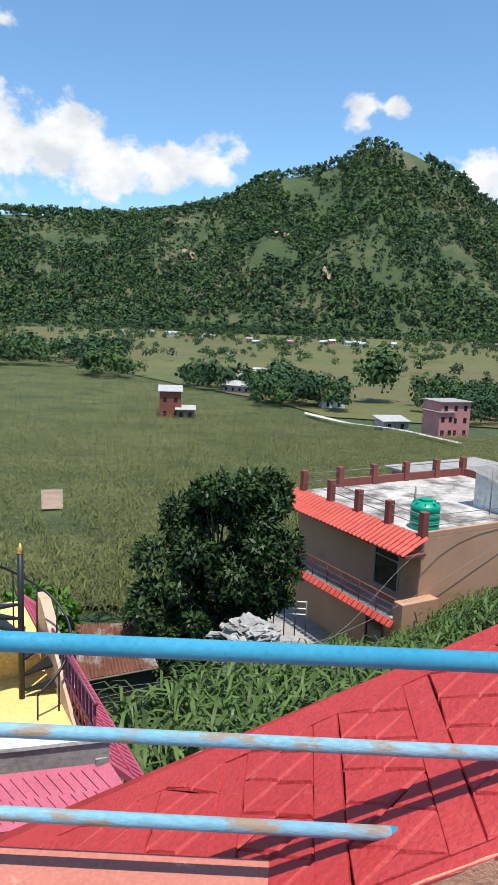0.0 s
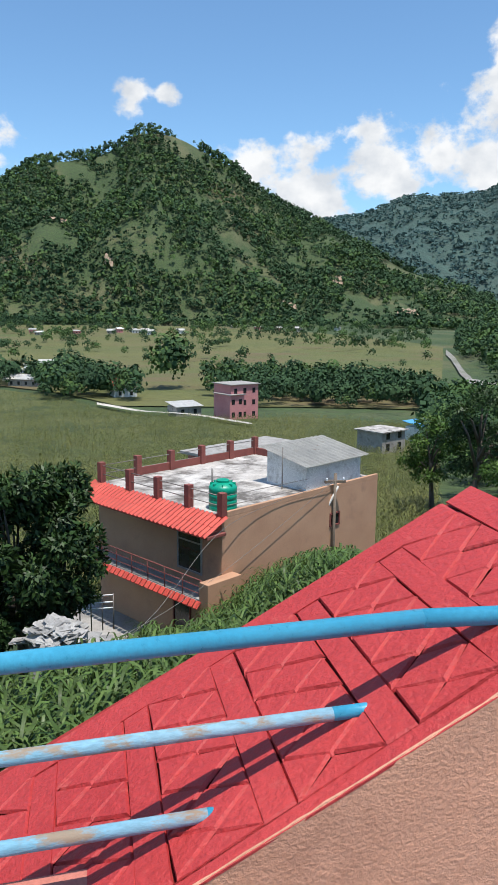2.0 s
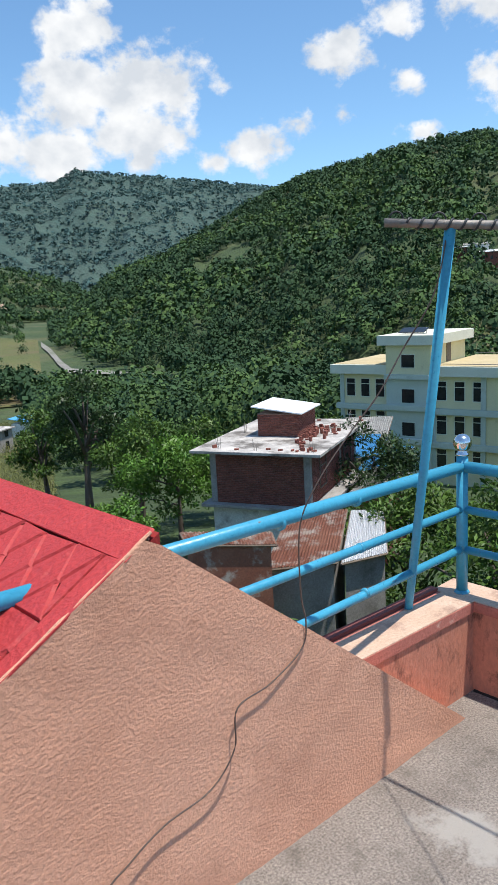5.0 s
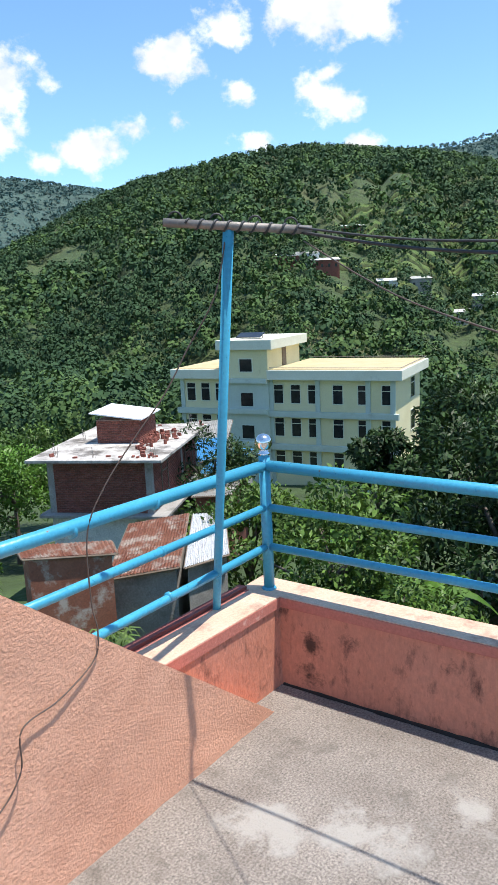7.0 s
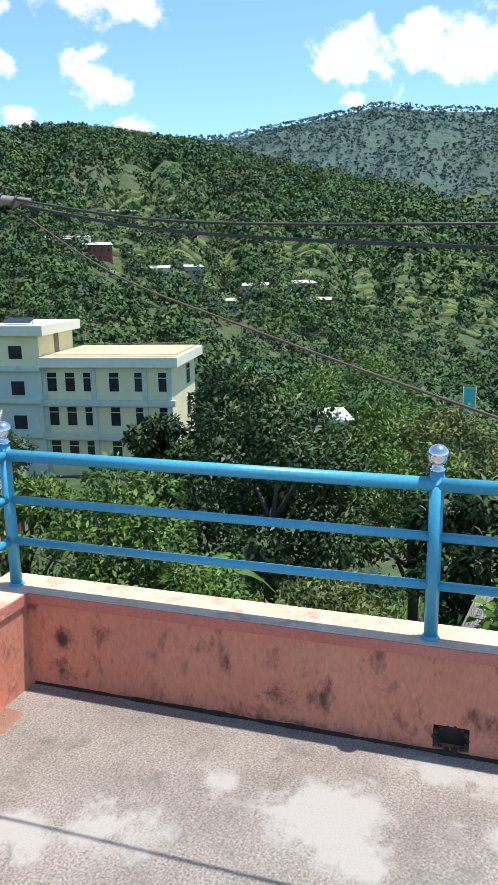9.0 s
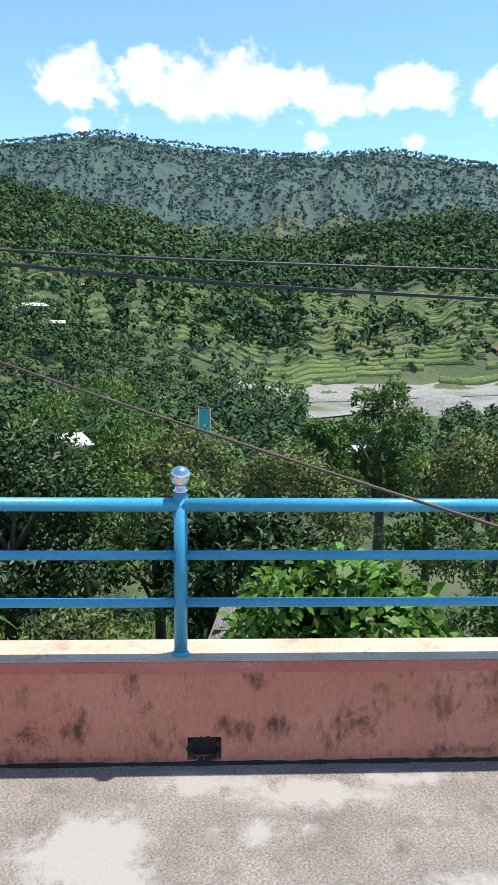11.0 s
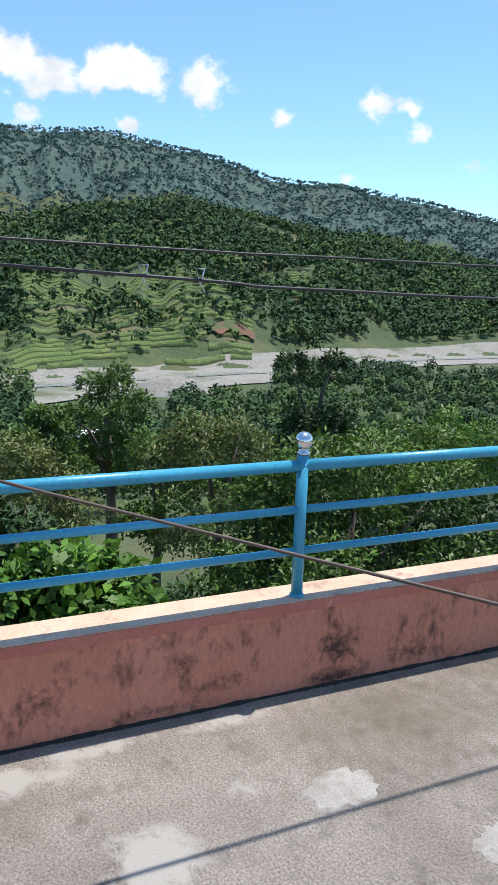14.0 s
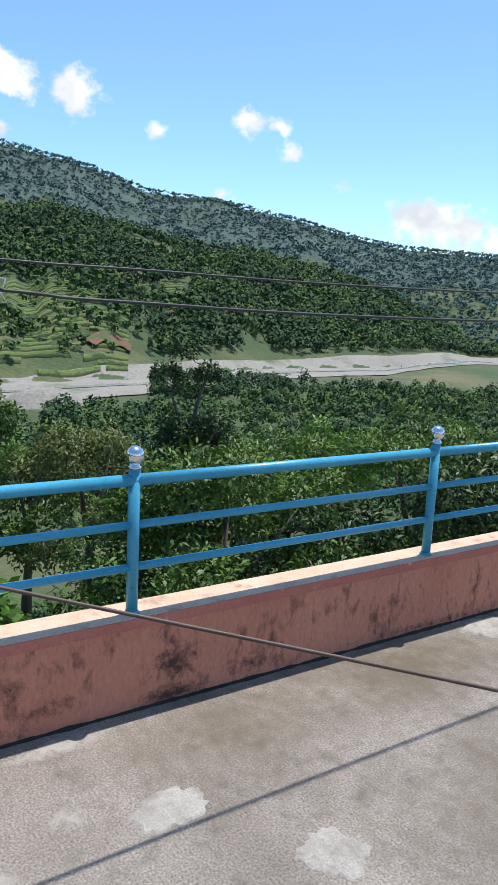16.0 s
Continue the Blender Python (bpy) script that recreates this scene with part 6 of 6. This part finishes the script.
# ---- neighbours and small things ----
def corrugated(name, corners, material, parent, waves=22, label=""):
    """A corrugated sheet between four corners: ridge start, ridge end, eave end, eave start."""
    a, b, c, d = [Vector(p) for p in corners]
    bm = bmesh.new()
    n = waves * 2
    up = (b - a).cross(d - a).normalized()
    if up.z < 0:
        up = -up
    rows = []
    for k in range(7):
        q = k / 6
        rows.append([bm.verts.new((a.lerp(b, i / n)).lerp(d.lerp(c, i / n), q) + up * (0.018 if i % 2 else -0.018)) for i in range(n + 1)])
    for r0, r1 in zip(rows, rows[1:]):
        for i in range(n):
            bm.faces.new((r0[i], r0[i + 1], r1[i + 1], r1[i]))
    bmesh.ops.solidify(bm, geom=bm.faces[:], thickness=0.012)
    return part(name, bm, material, parent, label)


def shed(label, corners, roofmat, wallmat, drop):
    """A shed: a sheet roof on four walls."""
    t = thing("shed", label, "shed")
    corrugated("roof", corners, roofmat, t)
    p = [Vector(c) for c in corners]
    mid = sum(p, Vector()) / 4
    q = [mid + (v - mid) * 0.88 for v in p]
    bm = bmesh.new()
    top = [bm.verts.new(v - Vector((0, 0, 0.06))) for v in q]
    low = [bm.verts.new((v.x, v.y, mid.z - drop)) for v in q]
    for i in range(4):
        bm.faces.new((top[i], top[(i + 1) % 4], low[(i + 1) % 4], low[i]))
    bm.faces.new(top)
    bmesh.ops.recalc_face_normals(bm, faces=bm.faces[:])
    part("wall", bm, wallmat, t)
    bm = bmesh.new()
    for u, v in ((0, 1), (1, 2), (2, 3), (3, 0)):
        tube(bm, [p[u] - Vector((0, 0, 0.05)), p[v] - Vector((0, 0, 0.05))], 0.035, 6)
    part("purlin", bm, WOOD, t)
    return t


shed("low shed with a rusty corrugated roof at the corn field", [(-10.05, 21.5, -8.6), (-7.86, 22.0, -8.6), (-6.86, 19.95, -9.12), (-9.2, 19.4, -9.5)], RUSTTIN, NEARBLACK, 2.6)
shed("shed with a rust-streaked corrugated roof below the brick house", [(15.14, 16.03, -6.0), (16.6, 14.5, -5.8), (13.3, 12.2, -6.25), (11.74, 13.76, -6.4)], RUSTTIN, GREYCON, 4.5)
shed("lean-to with a pale corrugated roof below the brick house", [(16.7, 14.4, -5.85), (17.5, 13.6, -5.9), (15.0, 11.6, -6.3), (13.4, 12.1, -6.3)], WHITETIN, GREYCON, 4.5)
shed("shed with a bright blue tin roof behind the brick house", [(32.5, 28.2, -7.1), (34.1, 26.2, -7.2), (31.4, 24.6, -7.8), (28.0, 25.5, -7.9)], BLUETIN, GREYCON, 4.5)
shed("shed with a bright blue tin roof behind the brick house", [(33.5, 26.0, -7.7), (34.5, 24.0, -7.8), (31.0, 22.8, -8.3), (29.0, 24.2, -8.3)], BLUETIN, GREYCON, 4.5)
shed("shed with a weathered grey tin roof beside the brick house", [(29.5, 23.2, -8.0), (30.5, 21.6, -8.0), (26.2, 19.8, -8.2), (25.0, 21.4, -8.2)], GREYTIN, BRICKW, 4.0)
shed("shed with a grey and white tin roof behind the blue roofs", [(36.5, 31, -6.9), (38.5, 28.5, -6.9), (35.5, 26.8, -7.6), (33.5, 29.0, -7.6)], GREYTIN, GREYCON, 5.0)
shed("low shed with a rusty red sheet front", [(9.8, 15.2, -5.0), (11.9, 13.5, -5.2), (11.4, 12.8, -5.3), (9.4, 14.4, -5.1)], RUSTTIN, RUSTTIN, 4.5)
shed("small shed roofed with grey fibre sheets below the parapet", [(7.7, -1.9, -2.75), (7.6, -2.75, -2.75), (5.9, -2.75, -2.62), (5.9, -1.65, -2.62)], GREYTIN, GREYCON, 6.0)


def build_neighbour():
    t = thing("house", "neighbouring house with grey roof parapet and magenta tiled skirt", "house")
    p0, d1, d2 = Vector((-4.62, 5.32, 0)), Vector((-0.947, -0.32, 0)), Vector((-0.52, 0.854, 0))
    n1, n2 = Vector((0.32, -0.947, 0)), Vector((0.854, 0.52, 0))
    p1, p2 = p0 + d1 * 5.5, p0 + d2 * 5.0
    p3 = p1 + d2 * 5.0

    def wallstrip(name, a, b, out, z0, z1, th, mat, label=""):
        bm = bmesh.new()
        prism(bm, [(a.x, a.y, z0), (b.x, b.y, z0), (b.x, b.y, z1), (a.x, a.y, z1)], out * th)
        return part(name, bm, mat, t, label)

    bm = bmesh.new()
    prism(bm, [(p.x, p.y, -10.5) for p in (p0, p1, p3, p2)], (0, 0, 7.4))
    part("wall", bm, YELLOWW, t, "yellow painted walls")
    bm = bmesh.new()
    prism(bm, [(p.x, p.y, -3.25) for p in (p0, p1, p3, p2)], (0, 0, 0.12))
    part("roof", bm, GREYCON, t)
    wallstrip("parapet", p0, p1, -n1, -3.13, -2.57, 0.14, GREYCON, "grey cement parapet")
    wallstrip("coping", p0 + n1 * 0.02, p1 + n1 * 0.02, -n1, -2.57, -2.53, 0.2, WHITEWALL)
    wallstrip("parapet", p0, p0 + d2 * 0.5, -n2, -3.13, -2.75, 0.14, GREYCON)
    # sloping skirt with zigzag relief
    for a, d, n, ln in ((p0, d1, n1, 5.5), (p0, d2, n2, 5.0)):
        bm = bmesh.new()
        q = a - d * 0.0
        prism(bm, [Vector((q.x, q.y, -2.81)), Vector((q.x, q.y, -2.89)), q + n * 0.42 - d * 0.3 + Vector((0, 0, -3.21)), q + n * 0.42 - d * 0.3 + Vector((0, 0, -3.13))], d * (ln + 0.3))
        sk = part("tiled_skirt", bm, PINKROOF, t, "magenta painted skirt")
        for row, k0, k1 in ((0, 0.12, 0.5), (1, 0.52, 0.9)):
            for i in range(int(ln / 0.115)):
                s0 = 0.1 + i * 0.115
                bm = bmesh.new()
                def at(s, k):
                    return q + d * s + n * 0.42 * k - d * 0.3 * k + Vector((0, 0, -2.805 - 0.32 * k))
                prism(bm, [at(s0, k0), at(s0 + 0.1, k0), at(s0 + 0.05, k1)], Vector((0, 0, 0.014)))
                part("tile", bm, PINKROOF, sk)
    # maroon railing on the far side
    r = thing("railing", "maroon painted railing on a neighbouring roof", "railing")
    for i in range(16):
        p = p0 + d2 * (0.55 + i * 0.16)
        pipe("baluster", PURPLE, r, [(p.x, p.y, -3.13), (p.x, p.y, -2.43)], 0.018, 6)
    a, b = p0 + d2 * 0.5, p0 + d2 * 3.1
    for z in (-2.43, -2.75, -3.0):
        pipe("rail", PURPLE, r, [(a.x, a.y, z), (b.x, b.y, z)], 0.024, 6)
    # spiral stair
    s = thing("spiral_stair", "black iron spiral stair with gold finial on a neighbouring roof", "stair", Matrix.Translation((-6.16, 6.94, -3.13)))
    pipe("newel", BLACKIRON, s, [(0, 0, 0), (0, 0, 1.93)], 0.038, 10)
    bm = bmesh.new()
    tube(bm, [(0, 0, 1.93), (0, 0, 1.96), (0, 0, 2.0), (0, 0, 2.06)], [0.04, 0.045, 0.03, 0.004], 10)
    part("finial", bm, GOLD, s, "gold pointed finial", smooth=True)
    pts = []
    for i in range(10):
        a = -0.9 + i * 0.5
        z = -0.45 + i * 0.19
        bm = bmesh.new()
        prism(bm, [(0, 0, z), (0.62 * math.cos(a - 0.25), 0.62 * math.sin(a - 0.25), z), (0.62 * math.cos(a + 0.25), 0.62 * math.sin(a + 0.25), z)], (0, 0, 0.03))
        part("tread", bm, BLACKIRON, s)
        x, y = 0.6 * math.cos(a), 0.6 * math.sin(a)
        pipe("baluster", BLACKIRON, s, [(x, y, z), (x, y, z + 0.8)], 0.011, 6)
        pts.append((x, y, z + 0.8))
    pipe("handrail", BLACKIRON, s, smoothcurve(pts, 4), 0.017, 8)
    # white parapet and stair flank on the neighbour's roof
    w = thing("stair_wall", "pink and cream stair wall on a neighbouring roof", "wall", frame_of(-5.15, 6.35, -3.13, -0.52, 0.854))
    bm = bmesh.new()
    prism(bm, [(0, 0, 0), (2.2, 0, 0), (2.2, 0, 0.95), (1.9, 0, 0.95)], (0, -0.14, 0))
    part("flank", bm, CAPPAINT, w)
    box("landing", YELLOWW, w, 1.6, 3.0, -1.9, -0.2, 0, 0.55, 0.02)


build_neighbour()


def build_stone_pile():
    rg = random.Random(9)
    base = Vector((-4.05, 21.6, -8.95))
    t = thing("stone_heap", "heap of loose grey roofing slates on a stone plinth", "stone heap", Matrix.Translation(base))
    box("plinth", SLATE, t, -0.9, 0.9, -0.6, 0.6, -1.4, 0.1, 0.06)
    me = None
    for i in range(90):
        bm = bmesh.new()
        w, d = rg.uniform(0.14, 0.32), rg.uniform(0.12, 0.24)
        bx(bm, -w, w, -d, d, -0.025, 0.025, 0.0)
        for v in bm.verts:
            v.co.x += rg.uniform(-0.08, 0.08)
            v.co.y += rg.uniform(-0.08, 0.08)
        x, y = rg.gauss(0, 0.48), rg.gauss(0, 0.35)
        h = 0.12 + max(0, 0.85 - 0.6 * math.hypot(x, y)) * rg.uniform(0.6, 1.0)
        bmesh.ops.transform(bm, matrix=Matrix.Translation((x, y, h)) @ Euler((rg.gauss(0, 0.25), rg.gauss(0, 0.25), rg.uniform(0, 6.28))).to_matrix().to_4x4(), verts=bm.verts[:])
        part("slate", bm, SLATE, t)
    for k in range(4):
        wallp = box("terrace_stone", SLATE, t, 0.95 + 0.42 * k, 1.33 + 0.42 * k, -0.7, 0.2, -1.4, 0.3 - 0.14 * k, 0.05)


build_stone_pile()


def fence_rails():
    f = thing("fence", "white pipe fence at a yard beside the tan house", "fence", Matrix.Translation((-3.9, 27.6, -10.4)))
    for i in range(5):
        pipe("post", GALV, f, [(0.45 * i, 0, -0.8), (0.45 * i, 0, 0.75)], 0.03, 6)
    for z in (0.15, 0.4, 0.7):
        pipe("rail", WHITETIN, f, [(0, 0, z), (1.8, 0, z)], 0.03, 6)


fence_rails()


def power_pole(x, y, top, label, strut=True):
    z = ground_z(x, y)
    p = thing("utility_pole", label, "pole")
    pipe("pole", WOOD, p, [(x, y, z - 0.3), (x, y, top)], 0.075, 8)
    box("crossarm", WOOD, p, x - 0.5, x + 0.5, y - 0.06, y + 0.06, top - 0.45, top - 0.33, 0.01)
    for k in (-0.4, 0.4):
        bm = bmesh.new()
        tube(bm, [(x + k, y, top - 0.33), (x + k, y, top - 0.24), (x + k, y, top - 0.2)], [0.04, 0.05, 0.02], 8)
        part("insulator", bm, WHITETIN, p)
    if strut:
        pipe("strut", GREYTIN, p, [(x + 0.15, y, top - 0.6), (x - 1.1, y + 0.1, top - 3.2)], 0.06, 6)


power_pole(8.0, 29.6, -5.4, "short wooden utility pole with a diagonal strut by the tan house")
for pts in ([(8.0, 29.6, -5.7), (2.0, 25.5, -8.3), (-2.5, 22.0, -9.2), (-9.0, 14.0, -7.6)], [(8.0, 29.6, -5.8), (2.3, 25.6, -6.4), (-2.0, 20.0, -8.2), (-8.0, 12.0, -6.0)], [(2.0, 25.5, -9.6), (-3.5, 20.0, -9.6), (-8.5, 9.0, -4.6)]):
    cable("thin dark service wire sagging between houses", pts, 0.009, GALV)

# far ground marks: road, bare plot, gravel heap, red terrace
tagged(sheet("road", np.arange(0.5, 12.6, 0.25), lambda az: (206 - 4.6 * az, 210 - 4.6 * az), 2, 1.1, ROADM), "pale dirt road along the maize field", "road", kind="structure")
tagged(sheet("bare_plot", np.arange(-19.9, -18.2, 0.2), lambda az: (64, 77), 6, 0.45, SOIL), "bare brown plot in the maize field", "field", kind="structure")
tagged(sheet("terrace_field", np.arange(110.8, 114.3, 0.1), lambda az: (lut(HILLS[4][1], az) + 40 + 3 * math.sin(az * 5), lut(HILLS[4][1], az) + 44 + 16 * max(0.05, 1 - ((az - 112.6) / 1.9) ** 2)), 8, 2.6, REDSOIL), "red-brown ploughed terrace above the river", "field", kind="structure")
for az, el, wide, deep in ((-6.4, 4.7, 1.5, 34), (-8.8, 4.8, 1.0, 26), (19.1, 2.3, 1.3, 42), (15.3, 0.4, 1.2, 30), (24.5, 0.2, 2.0, 22), (-2.0, 6.6, 1.8, 16), (1.6, 3.6, 0.8, 14), (27.0, -0.3, 1.2, 20)):
    r0 = land_at(az, el - 0.4)
    tagged(sheet("landslip", np.arange(az - wide / 2, az + wide / 2 + 0.01, 0.1), lambda a, r0=r0, az=az, wide=wide, deep=deep: (r0 + 5 * math.sin(a * 9), r0 + 5 + deep * max(0.1, 1 - (2 * abs(a - az) / wide) ** 2) + 5 * math.sin(a * 14)), 5, 6.5, SOIL), "bare brown earth scar on the hillside", "bare earth", "hillside scars", "structure")


def gravel_heap():
    x, y = polar(107.8, 330)
    z = ground_z(x, y)
    bm = bmesh.new()
    n = 36
    top = []
    for k, (q, h) in enumerate(((1.0, 0.0), (0.75, 3.2), (0.5, 6.0), (0.3, 7.2))):
        top.append([bm.verts.new((x + q * (26 + 5 * noise.noise((i * 0.5, k, 0))) * math.cos(i * 2 * math.pi / n) * 0.8, y + q * (20 + 4 * noise.noise((i * 0.5, k, 4))) * math.sin(i * 2 * math.pi / n), z - 0.5 + h + 0.6 * noise.noise((i * 0.9, k, 8)))) for i in range(n)])
    for r0, r1 in zip(top, top[1:]):
        for i in range(n):
            bm.faces.new((r0[i], r0[(i + 1) % n], r1[(i + 1) % n], r1[i]))
    bm.faces.new(top[-1])
    tagged(part("gravel_mound", bm, GRAVEL), "large heap of grey gravel beside the river bed", "gravel heap")


gravel_heap()
